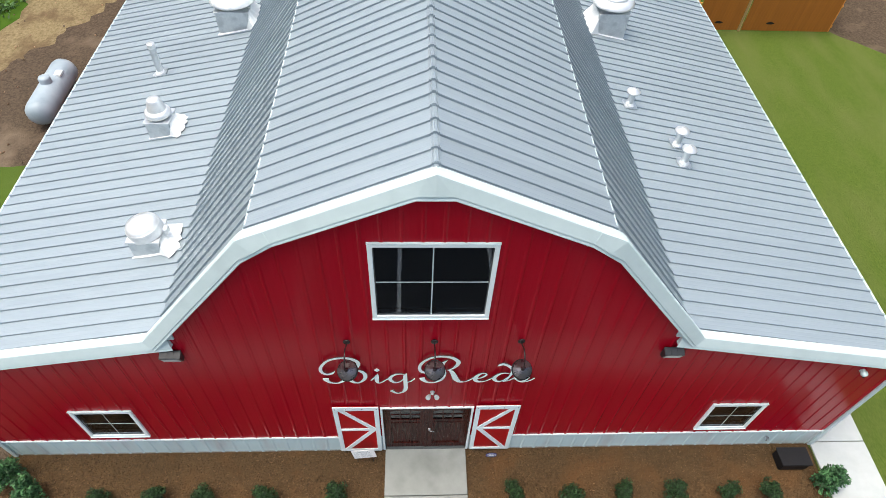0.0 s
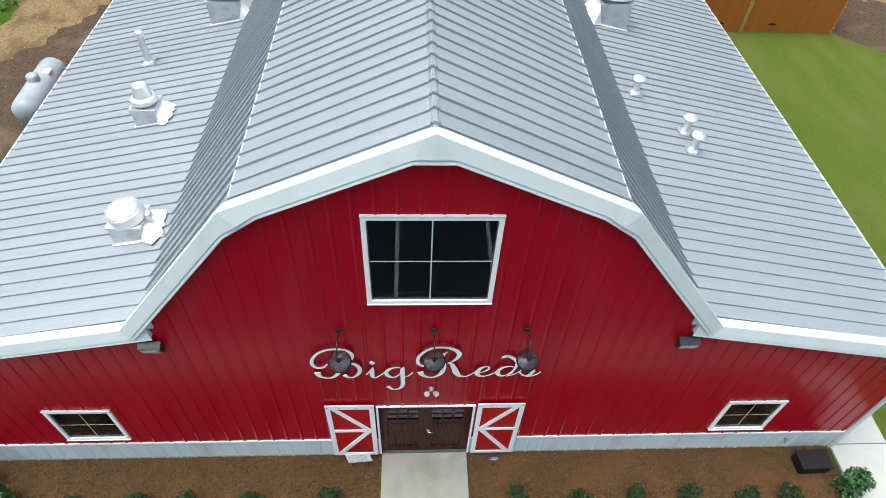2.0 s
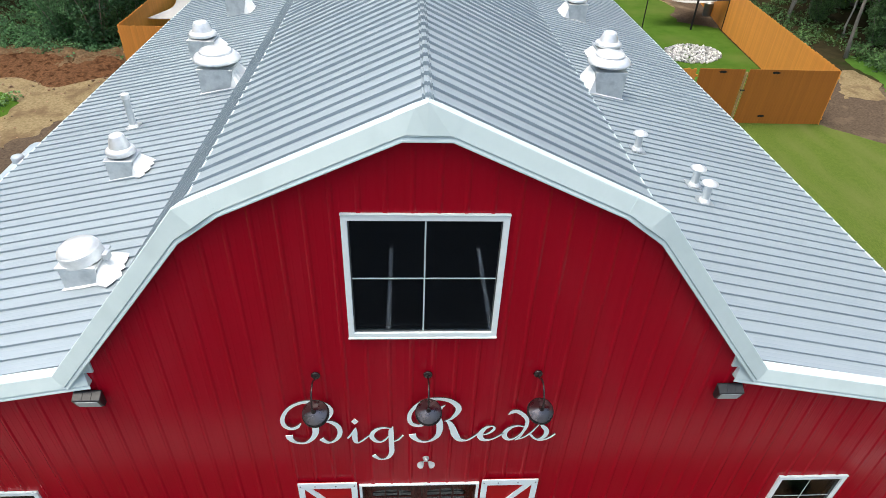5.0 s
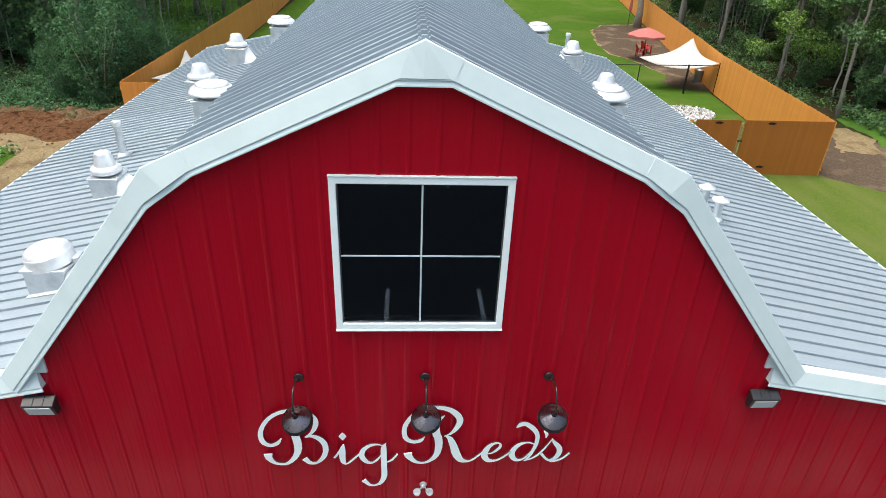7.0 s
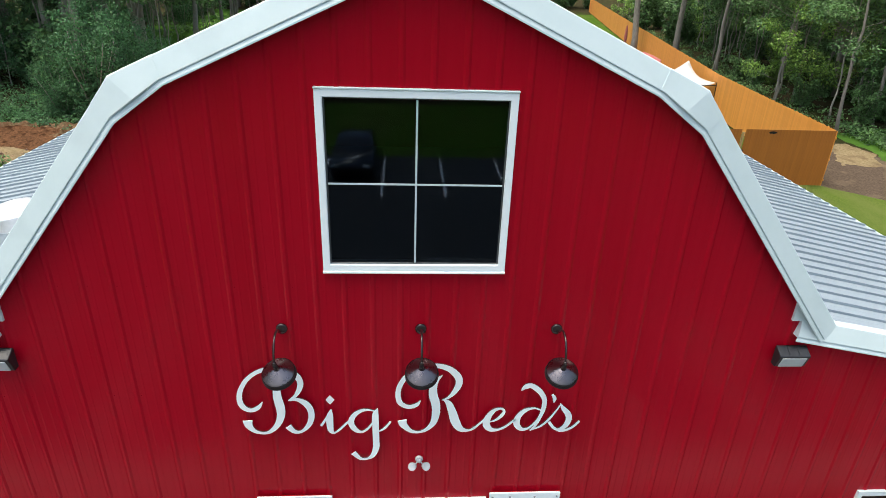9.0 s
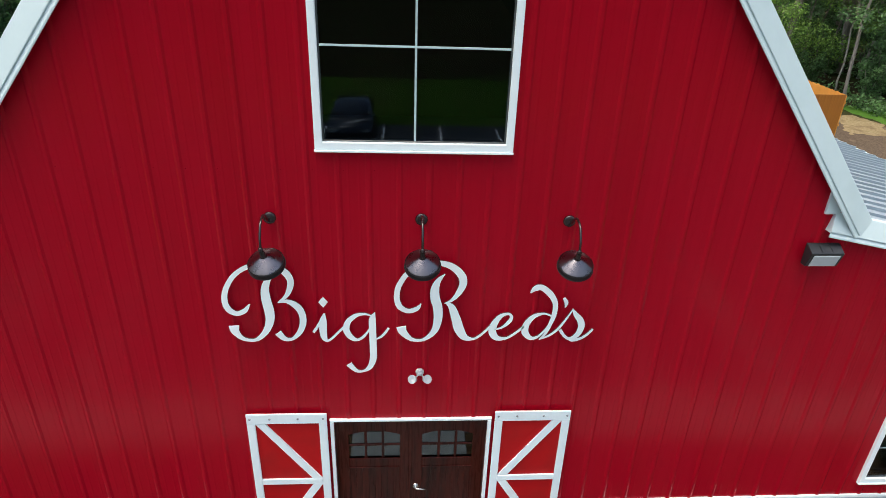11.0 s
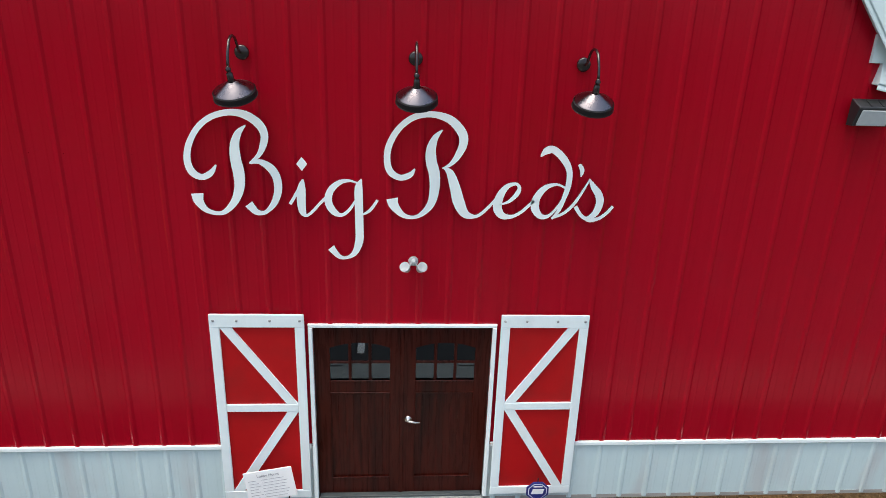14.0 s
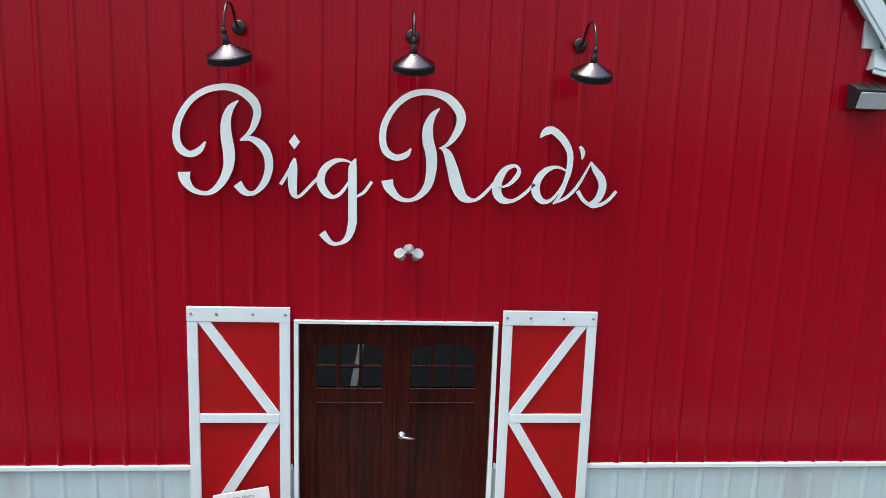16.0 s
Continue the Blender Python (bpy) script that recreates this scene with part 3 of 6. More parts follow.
# ---- entrance doors ----
frame_bm = boxes((-0.985, -0.942, -0.045, 0.0, 0.0, 2.16), (0.942, 0.985, -0.045, 0.0, 0.0, 2.16), (-0.985, 0.985, -0.040, 0.11, 2.16, 2.185), (-0.99, 0.99, -0.043, -0.0, 2.185, 2.195))
door_frame = part("door_frame", soften(frame_bm, 0.005), LETTER, barn, "white steel door frame")
part("threshold", soften(boxes((-0.924, 0.924, -0.03, 0.11, -0.004, 0.022)), 0.004), SASH, door_frame, "dark metal threshold")


def arch(u, lo, hi, rise):
    return hi - rise * (2 * u - 1) ** 2


def entry_door(side):
    """One leaf, local x from hinge (0) to meeting edge (0.92)."""
    W, H = 0.934, 2.145
    sgn = 1 if side < 0 else -1
    X = lambda q: side * 0.938 + sgn * q
    bm = bmesh.new()

    def bx(a, b, y0, y1, c, d):
        xa, xb = sorted((X(a), X(b)))
        box(bm, xa, xb, y0, y1, c, d)
    g0, g1, gz0, gz1 = 0.158, 0.80, 1.488, 1.952
    bx(0.0, g0, 0.03, 0.075, 0.024, H)
    bx(g1, W, 0.03, 0.075, 0.024, H)
    bx(g0, g1, 0.03, 0.075, 1.345, gz0)
    bx(g0, g1, 0.03, 0.075, 0.024, 0.24)
    soften(bm, 0.003)
    # top rail with its arched lower edge
    n = 14
    pts = [(X(g0 + (g1 - g0) * i / n), arch(i / n, 0, gz1, 0.06)) for i in range(n + 1)]
    prism(pts + [(X(g1), H), (X(g0), H)], 0.031, 0.074, bm)
    leaf = part("entry_door", bm, DOOR, barn, "dark stained mahogany door leaf with arched lights")
    # lower panel of narrow beaded boards
    a, b = sorted((X(g0), X(g1)))
    n = 8
    for i in range(n):
        u0, u1 = a + (b - a) * i / n, a + (b - a) * (i + 1) / n
        part("panel_board", soften(boxes((u0 + 0.0003, u1 - 0.0003, 0.046, 0.060, 0.235, 1.35)), 0.0012), DOOR, leaf)
    xa, xb = a, b
    bm = boxes((xa - 0.005, xb + 0.005, 0.018, 0.03, 1.340, 1.358), (xa - 0.005, xb + 0.005, 0.020, 0.03, 0.228, 0.244))
    for e in (xa, xb):
        box(bm, e - 0.006, e + 0.006, 0.027, 0.034, 0.244, 1.340)
    part("panel_moulding", soften(bm, 0.004), DOOR, leaf)
    # bars
    bm = bmesh.new()
    for i in (1, 2):
        c = X(g0 + (g1 - g0) * i / 3)
        box(bm, c - 0.016, c + 0.016, 0.034, 0.068, gz0, gz1 - 0.004)
    box(bm, xa, xb, 0.036, 0.066, 1.702, 1.732)
    box(bm, xa, xb, 0.022, 0.036, gz0 - 0.004, gz0 + 0.014)
    part("glazing_bar", soften(bm, 0.004), DOOR, leaf)
    for i in range(3):
        for c, d in ((gz0, 1.717), (1.717, gz1)):
            a, b = sorted((X(g0 + (g1 - g0) * i / 3), X(g0 + (g1 - g0) * (i + 1) / 3)))
            ob = part("pane", boxes((a + 0.002, b - 0.002, 0.049, 0.054, c + 0.002, d - 0.002)), COATED, leaf, "reflective dark glass pane")
            ob.visible_shadow = False
    for z in (0.35, 1.1, 1.85):
        part("hinge", soften(boxes((X(-0.012) - 0.012, X(-0.012) + 0.012, 0.016, 0.032, z - 0.06, z + 0.06)), 0.003), NICKEL, leaf, "steel hinge")
    return leaf


entry_door(-1)
right_leaf = entry_door(1)
astragal = part("astragal", soften(boxes((-0.03, 0.012, 0.014, 0.03, 0.026, 2.14)), 0.004), DOOR, right_leaf)
bm = lathe([(0, 0.0), (0.04, 0.0), (0.042, 0.008), (0.035, 0.014), (0.014, 0.018), (0.013, 0.05), (0, 0.052)], 20, Matrix.Translation((0.066, 0.03, 1.008)) @ pose(0, 0, 0, 90))
tube([(0.066, -0.018, 1.008), (0.082, -0.026, 1.008), (0.14, -0.026, 1.0), (0.195, -0.022, 0.994)], [0.014, 0.014, 0.012, 0.010], 8, bm)
part("door_handle", bm, NICKEL, right_leaf, "satin nickel lever handle", smooth=True)


# ---- barn-door shutters ----
def shutter(side):
    x0, x1 = (-1.965, -1.015) if side < 0 else (1.02, 1.955)
    zb, zt = 0.055, 2.325
    th = thing("barn_shutter", Matrix.Translation((0, -0.036, 0)), "decorative red shutter with white Z-braced boards beside the doors", "shutter", "shutters")
    part("panel", soften(boxes((x0 + 0.01, x1 - 0.01, -0.016, 0.0, zb + 0.01, zt - 0.01)), 0.003), RED_BOARD, th, "bright red painted board")
    y0, y1 = -0.040, -0.017
    w = 0.098
    zm = 1.228
    for a, b, c, d in ((x0, x0 + w, zb + 0.101, zt - 0.146), (x1 - w, x1, zb + 0.101, zt - 0.146)):
        part("stile", soften(boxes((a, b, y0, y1, c, d)), 0.005), WHITE_BOARD, th)
    part("top_rail", soften(boxes((x0, x1, y0 - 0.002, y1, zt - 0.145, zt)), 0.005), WHITE_BOARD, th)
    part("bottom_rail", soften(boxes((x0, x1, y0 - 0.001, y1, zb, zb + 0.10)), 0.005), WHITE_BOARD, th)
    part("middle_rail", soften(boxes((x0 + w + 0.001, x1 - w - 0.001, y0 - 0.001, y1, zm - 0.045, zm + 0.045)), 0.005), WHITE_BOARD, th)
    outer, inner = (x0 + w, x1 - w) if side < 0 else (x1 - w, x0 + w)
    for za, zc in ((zt - 0.146, zm + 0.046), (zb + 0.101, zm - 0.046)):
        sg = 1 if za > zc else -1
        d = 0.115 if side < 0 else -0.115
        pts = [(outer, za), (outer + d, za), (inner, zc + sg * 0.0), (inner - d, zc)]
        part("brace", prism(pts, y0 + 0.002, y1), WHITE_BOARD, th)
    for u in (0.045, 0.29, 0.64, 0.955):
        xx = x0 + (x1 - x0) * u
        part("bolt", lathe([(0, 0.012), (0.009, 0.010), (0.013, 0.004), (0.014, 0.0)], 10, Matrix.Translation((xx, y0 - 0.002, zt - 0.07)) @ pose(0, 0, 0, 90)), STEEL, th, "zinc bolt head")
    return th


shutter(-1)
shutter(1)

# ---- roof ----
RIB_AT = (0.1524, 0.4572, 0.7620)
PANEL = 0.9144
ROOF_Y0, ROOF_Y1 = 0.0875, DEPTH + 0.05


def roof_panel_mesh(length):
    """Ribbed sheet: local x down the slope, y across, z out of the roof."""
    bm = bmesh.new()
    ys = [(0.0, 0.0)]
    for i, r in enumerate(RIB_AT):
        h = 0.034 if i < 2 else 0.040
        ys += [(r - 0.021, 0.0), (r - 0.025, h), (r + 0.017, h), (r + 0.030, 0.0)]
        if i < 2:
            ys += [(r + 0.095, 0.0), (r + 0.102, 0.0012), (r + 0.112, 0.0012), (r + 0.119, 0.0), (r + 0.186, 0.0), (r + 0.193, 0.0012), (r + 0.203, 0.0012), (r + 0.21, 0.0)]
    ys.append((PANEL, 0.0))
    top = [(bm.verts.new((0, y, z)), bm.verts.new((length, y, z))) for y, z in ys]
    for (a, b), (c, d) in zip(top, top[1:]):
        bm.faces.new((a, b, d, c))
    low = [(bm.verts.new((0, y, z - 0.004)), bm.verts.new((length, y, z - 0.004))) for y, z in ys]
    for (a, b), (c, d) in zip(low, low[1:]):
        bm.faces.new((a, c, d, b))
    for (a, b), (c, d), (e, f), (g, h) in zip(top, top[1:], low, low[1:]):
        bm.faces.new((b, f, h, d))
        bm.faces.new((a, c, g, e))
    bm.faces.new((top[0][0], low[0][0], low[0][1], top[0][1]))
    bm.faces.new((top[-1][0], top[-1][1], low[-1][1], low[-1][0]))
    return bm


SLOPES = {"upper": (0.0, RIDGE_Z, SHEET_KNEE[0] + 0.02, SHEET_KNEE[1] - 0.014), "steep": (SHEET_KNEE[0] - 0.02, SHEET_KNEE[1], *SHEET_FOOT), "lower": (SHEET_FOOT[0] - 0.02, SHEET_FOOT[1] + 0.004, SHEET_EAVE[0] - 0.012, sheet_z(SHEET_EAVE[0] - 0.012))}
COUNT = int((ROOF_Y1 - ROOF_Y0) / PANEL)
for s in (-1, 1):
    for nm, (xa, za, xb, zb) in SLOPES.items():
        L = math.hypot(xb - xa, zb - za)
        ang = math.atan2(za - zb, xb - xa)
        deck = prism([(s * xa, za - 0.03), (s * xb, zb - 0.03), (s * xb, zb - 0.085), (s * xa, za - 0.085)], 0.02, DEPTH - 0.001)
        slope = part("roof_slope", deck, PLASTER, barn, "grey ribbed metal roof slope")
        ex, ez = Vector((s * math.cos(ang), 0, -math.sin(ang))), Vector((s * math.sin(ang), 0, math.cos(ang)))
        ey = ez.cross(ex)
        first = None
        for k in range(COUNT):
            y0 = ROOF_Y0 + PANEL * k
            if first is None:
                first = part("roof_panel", roof_panel_mesh(L), ROOF, slope)
                ob = first
            else:
                ob = new("roof_panel", first.data)
                ob.parent = slope
            m = Matrix((ex, Vector((0, 1, 0)), ez)).transposed().to_4x4()
            m.translation = Vector((s * xa, y0, za))
            ob.matrix_basis = m

ridge = part("ridge", prism([(-0.06, RIDGE_Z - 0.06), (0.06, RIDGE_Z - 0.06), (0.0, RIDGE_Z - 0.02)], 0.1, DEPTH), PLASTER, barn, "metal ridge under its caps")
SL = (RIDGE_Z - KNEE_Z) / KNEE_X


def ridge_cap_mesh():
    bm = bmesh.new()
    ys = [(0.0, 0.0)]
    for r in RIB_AT:
        ys += [(r - 0.024, 0.0), (r - 0.027, 0.046), (r + 0.022, 0.046), (r + 0.033, 0.0)]
    ys.append((PANEL - 0.002, 0.0))
    xs = (-0.064, -0.060, -0.049, -0.045, -0.034, -0.030, -0.010, 0.0, 0.010, 0.030, 0.034, 0.045, 0.049, 0.060, 0.064)
    dz = (-0.004, 0.016, 0.016, 0.000, 0.000, 0.020, 0.016, 0.004, 0.016, 0.020, 0.000, 0.000, 0.016, 0.016, -0.004)
    grid = [[bm.verts.new((x, y, z + d - SL * abs(x))) for x, d in zip(xs, dz)] for y, z in ys]
    for a, b in zip(grid, grid[1:]):
        for i in range(len(xs) - 1):
            bm.faces.new((a[i], a[i + 1], b[i + 1], b[i]))
    return bm


cap = None
for k in range(COUNT):
    if cap is None:
        cap = ob = part("ridge_cap", ridge_cap_mesh(), ROOF, ridge)
    else:
        ob = new("ridge_cap", cap.data)
        ob.parent = ridge
    ob.location = (0, ROOF_Y0 + PANEL * k, RIDGE_Z + 0.004)

# white strip where the upper sheets end over the steep ones, and white trim along the eaves
for s in (-1, 1):
    kx, kz = SHEET_KNEE
    bm = prism([(s * (kx - 0.02), kz - 0.010), (s * (kx + 0.044), kz - 0.020), (s * (kx + 0.056), kz - 0.055), (s * (kx - 0.02), kz - 0.025)], 0.09, DEPTH + 0.02)
    part("knee_strip", bm, WHITE, barn, "thin white strip under sheet ends")
    ex, ez = SHEET_EAVE
    bm = prism([(s * (ex - 0.01), ez - 0.004), (s * (ex + 0.002), ez + 0.010), (s * (ex + 0.032), ez + 0.006), (s * (ex + 0.04), ez - 0.10), (s * (ex - 0.01), ez - 0.10)], 0.02, DEPTH + 0.02)
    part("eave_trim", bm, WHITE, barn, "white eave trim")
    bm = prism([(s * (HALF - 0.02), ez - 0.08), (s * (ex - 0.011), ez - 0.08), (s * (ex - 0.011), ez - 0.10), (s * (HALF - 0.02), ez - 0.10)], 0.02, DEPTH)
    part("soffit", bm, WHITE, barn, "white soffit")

for s in (-1, 1):
    for (xa, za), (xb, zb) in (((0.0, RIDGE_Z), SHEET_KNEE), (SHEET_KNEE, SHEET_FOOT), (SHEET_FOOT, SHEET_EAVE)):
        part("back_trim", prism([(s * xa, za + 0.05), (s * xb, zb + 0.05), (s * xb, zb - 0.12), (s * xa, za - 0.12)], DEPTH + 0.052, DEPTH + 0.13), WHITE, barn, "white steel trim along the back edge")

# rake trim: out is towards the viewer of the front, up is out of the roof
SECTION = [(-0.17, 0.022), (0.0, 0.054), (0.015, 0.056), (0.03, 0.048), (0.096, -0.146), (0.096, -0.153), (0.084, -0.160), (0.104, -0.198), (0.104, -0.212), (0.092, -0.212), (0.088, -0.165), (-0.01, -0.165), (-0.01, -0.10), (-0.17, -0.07)]
PLATE = [(-0.168, 0.027), (0.0, 0.058), (0.016, 0.060), (0.035, 0.052), (0.1005, -0.150), (0.094, -0.155), (0.06, -0.15), (0.0, 0.01), (-0.168, -0.002)]


def rake(points, name="rake_trim", label="white steel rake trim along the gable edge", section=SECTION):
    """points: (x, z) along the roof line."""
    fr = []
    n = len(points)
    for i, (x, z) in enumerate(points):
        a, b = points[max(i - 1, 0)], points[min(i + 1, n - 1)]
        if 0 < i < n - 1:
            d1 = Vector((x - a[0], z - a[1])).normalized()
            d2 = Vector((b[0] - x, b[1] - z)).normalized()
            n1, n2 = Vector((-d1.y, d1.x)), Vector((-d2.y, d2.x))
            nn = (n1 + n2).normalized()
            nn = nn / nn.dot(n1)
        else:
            d = Vector((b[0] - a[0], b[1] - a[1])).normalized()
            nn = Vector((-d.y, d.x))
        if nn.y < 0:
            nn = -nn
        fr.append(((x, 0, z), (0, -1, 0), (nn.x, 0, nn.y)))
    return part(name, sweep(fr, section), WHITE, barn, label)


def cover(stations, name, label):
    """Cover plate; stations: ((x, z) of its upper edge, (x, z) of its lower edge, how far the lower edge leans out)."""
    bm = bmesh.new()
    rows = []
    for hi, lo, lean in stations:
        up = Vector((hi[0] - lo[0], 0, hi[1] - lo[1])) / 0.20
        o = Vector((hi[0], 0, hi[1])) - up * 0.05
        rows.append([bm.verts.new(o + up * u + Vector((0, -(q if u > 0 else 0.035 + (q - 0.035) * lean), 0))) for q, u in PLATE])
    n = len(PLATE)
    for r0, r1 in zip(rows, rows[1:]):
        for i in range(n):
            bm.faces.new((r0[i], r0[(i + 1) % n], r1[(i + 1) % n], r1[i]))
    bm.faces.new(rows[0])
    bm.faces.new(rows[-1])
    bmesh.ops.recalc_face_normals(bm, faces=bm.faces)
    return part(name, bm, WHITE, barn, label)


def edge(x, s, d):
    """A point of the gable edge at x, d out of the roof."""
    dx, dz = (KNEE_X, RIDGE_Z - KNEE_Z) if x < KNEE_X else (FOOT_X - KNEE_X, KNEE_Z - FOOT_Z)
    q = math.hypot(dx, dz)
    return (s * (x + d * dz / q), roof_z(x) + d * dx / q)


def middle(a, b, s, x):
    """The midpoint of a lower edge and its lean, so that the plate stays flat."""
    m = ((a[0] + b[0]) / 2, (a[1] + b[1]) / 2)
    top, low = edge(x, s, 0.05), edge(x, s, -0.15)
    n = ((top[0] - low[0]) / 0.2, (top[1] - low[1]) / 0.2)
    return m, ((top[0] - m[0]) * n[0] + (top[1] - m[1]) * n[1]) / 0.2


line = [(FOOT_X + 0.02, roof_z(FOOT_X) - 0.01)] + [(x, roof_z(x)) for x in (KNEE_X + 0.18, KNEE_X - 0.36, 0.31)]
rake([(-x, z) for x, z in line] + [(x, z) for x, z in reversed(line)])
for s in (-1, 1):
    # cover plate over the knee
    a, b = edge(KNEE_X - 0.36, s, -0.15), edge(KNEE_X + 0.18, s, -0.15)
    mid, lean = middle(a, b, s, KNEE_X - 0.02)
    cover([(edge(KNEE_X - 0.40, s, 0.05), edge(KNEE_X - 0.40, s, -0.15), 1.0), (edge(KNEE_X - 0.10, s, 0.05), a, 1.0), (edge(KNEE_X, s, 0.05), mid, lean),
           (edge(KNEE_X + 0.07, s, 0.05), b, 1.0), (edge(KNEE_X + 0.20, s, 0.05), edge(KNEE_X + 0.20, s, -0.15), 1.0)], "knee_plate", "white steel knee cover plate")
    rake([(s * (FOOT_X - 0.40), FOOT_Z + 0.079), (s * (EAVE_X + 0.05), EAVE_Z - 0.01)])
    part("trim_return", soften(boxes((s * 4.47 - 0.085, s * 4.47 + 0.085, -0.036, -0.002, 4.94, 5.2)), 0.004), WHITE, barn, "small white trim return")
a, b = edge(0.30, -1, -0.15), edge(0.30, 1, -0.15)
mid, lean = middle(a, b, 1, 0.0)
lean = min(lean, 1.12)
cover([(edge(0.345, -1, 0.05), edge(0.345, -1, -0.15), 1.0), (edge(0.12, -1, 0.05), a, 1.0), ((0.0, RIDGE_Z + 0.055), mid, lean), (edge(0.12, 1, 0.05), b, 1.0), (edge(0.345, 1, 0.05), edge(0.345, 1, -0.15), 1.0)],
      "peak_plate", "white steel peak cover plate")

# ---- sign letters ----
sign = thing("sign", Matrix.Translation((0, -0.032, 0)), "white cut-out script letters mounted on the red wall", "sign")
LETTERS, PINS = {}, {}


def stroke(letter, *points):
    """A pen stroke of changing width through (x, z, width)."""
    pts = [Vector(p) for p in points]
    fine = []
    n = len(pts)
    for i in range(n - 1):
        p0, p1, p2, p3 = pts[max(i - 1, 0)], pts[i], pts[i + 1], pts[min(i + 2, n - 1)]
        for k in range(8):
            t = k / 8
            fine.append(0.5 * (2 * p1 + (p2 - p0) * t + (2 * p0 - 5 * p1 + 4 * p2 - p3) * t * t + (3 * p1 - p0 - 3 * p2 + p3) * t ** 3))
    fine.append(pts[-1])
    bm = LETTERS.setdefault(letter, bmesh.new())
    PINS.setdefault(letter, []).append(fine[len(fine) // 2])
    rows = []
    dep = 0.0003 * len(bm.faces) / 200 % 0.001
    for i, p in enumerate(fine):
        a, b = fine[max(i - 1, 0)], fine[min(i + 1, len(fine) - 1)]
        d = Vector((b.x - a.x, b.y - a.y)).normalized()
        nn = Vector((-d.y, d.x)) * max(p.z, 0.01) / 2
        q = Vector((p.x, p.y))
        l, r = q + nn, q - nn
        rows.append([bm.verts.new((l.x, -0.032 - dep, l.y)), bm.verts.new((r.x, -0.032 - dep, r.y)), bm.verts.new((r.x, -0.019, r.y)), bm.verts.new((l.x, -0.019, l.y))])
    for a, b in zip(rows, rows[1:]):
        for i in range(4):
            bm.faces.new((a[i], a[(i + 1) % 4], b[(i + 1) % 4], b[i])).material_index = 1 if i else 0
    bm.faces.new(rows[0])
    bm.faces.new(rows[-1])


stroke("B", (-1.761, 3.842, 0.016), (-1.815, 3.766, 0.054), (-1.899, 3.727, 0.058), (-1.981, 3.771, 0.071), (-2.016, 3.875, 0.066), (-1.991, 4.023, 0.058), (-1.898, 4.182, 0.053), (-1.762, 4.287, 0.054), (-1.596, 4.329, 0.058), (-1.451, 4.304, 0.075), (-1.343, 4.225, 0.080), (-1.302, 4.133, 0.071), (-1.318, 4.038, 0.063), (-1.367, 3.941, 0.042), (-1.457, 3.864, 0.013))

stroke("B", (-1.469, 4.214, 0.012), (-1.536, 4.145, 0.059), (-1.576, 4.039, 0.083), (-1.578, 3.912, 0.101), (-1.557, 3.764, 0.106), (-1.561, 3.636, 0.093), (-1.610, 3.506, 0.072), (-1.696, 3.406, 0.051), (-1.781, 3.378, 0.038), (-1.886, 3.411, 0.054), (-1.947, 3.495, 0.092), (-1.955, 3.566, 0.113))

stroke("B", (-1.452, 3.864, 0.012), (-1.362, 3.882, 0.047), (-1.267, 3.828, 0.076), (-1.211, 3.733, 0.077), (-1.205, 3.605, 0.072), (-1.249, 3.484, 0.060), (-1.335, 3.395, 0.038), (-1.420, 3.399, 0.060), (-1.485, 3.475, 0.085))

stroke("i", (-1.099, 3.478, 0.030), (-1.045, 3.566, 0.030), (-0.980, 3.694, 0.021))

stroke("i", (-0.969, 3.720, 0.021), (-0.985, 3.633, 0.077), (-0.991, 3.503, 0.082), (-0.981, 3.405, 0.065), (-0.944, 3.369, 0.030), (-0.883, 3.415, 0.028), (-0.819, 3.486, 0.028), (-0.743, 3.565, 0.030))

stroke("g", (-0.441, 3.690, 0.013), (-0.528, 3.717, 0.026), (-0.625, 3.699, 0.048), (-0.711, 3.620, 0.064), (-0.736, 3.511, 0.073), (-0.688, 3.414, 0.065), (-0.612, 3.379, 0.035), (-0.536, 3.433, 0.030), (-0.467, 3.541, 0.018))

stroke("g", (-0.419, 3.734, 0.013), (-0.445, 3.651, 0.073), (-0.445, 3.476, 0.079), (-0.442, 3.255, 0.079), (-0.445, 3.121, 0.079), (-0.488, 2.997, 0.057), (-0.564, 2.944, 0.031), (-0.642, 2.953, 0.045), (-0.721, 3.043, 0.074))

stroke("g", (-0.413, 3.384, 0.018), (-0.339, 3.430, 0.030), (-0.268, 3.529, 0.026))

stroke("R", (0.088, 3.844, 0.014), (0.041, 3.784, 0.053), (-0.053, 3.757, 0.057), (-0.145, 3.813, 0.066), (-0.176, 3.929, 0.062), (-0.155, 4.070, 0.061), (-0.064, 4.224, 0.057), (0.075, 4.329, 0.057), (0.240, 4.357, 0.057), (0.408, 4.313, 0.076), (0.520, 4.201, 0.087), (0.540, 4.096, 0.082), (0.492, 3.977, 0.063), (0.422, 3.891, 0.034), (0.346, 3.853, 0.012))

stroke("R", (0.340, 4.217, 0.012), (0.275, 4.145, 0.057), (0.238, 4.038, 0.091), (0.241, 3.921, 0.105), (0.273, 3.803, 0.105), (0.280, 3.661, 0.096), (0.253, 3.516, 0.078), (0.183, 3.418, 0.053), (0.088, 3.367, 0.034), (-0.021, 3.388, 0.053), (-0.107, 3.481, 0.091), (-0.126, 3.548, 0.110))

stroke("R", (0.363, 3.859, 0.014), (0.425, 3.809, 0.072), (0.478, 3.667, 0.101), (0.520, 3.524, 0.112), (0.585, 3.410, 0.083), (0.684, 3.383, 0.034), (0.756, 3.422, 0.032), (0.839, 3.509, 0.029), (0.909, 3.596, 0.029))

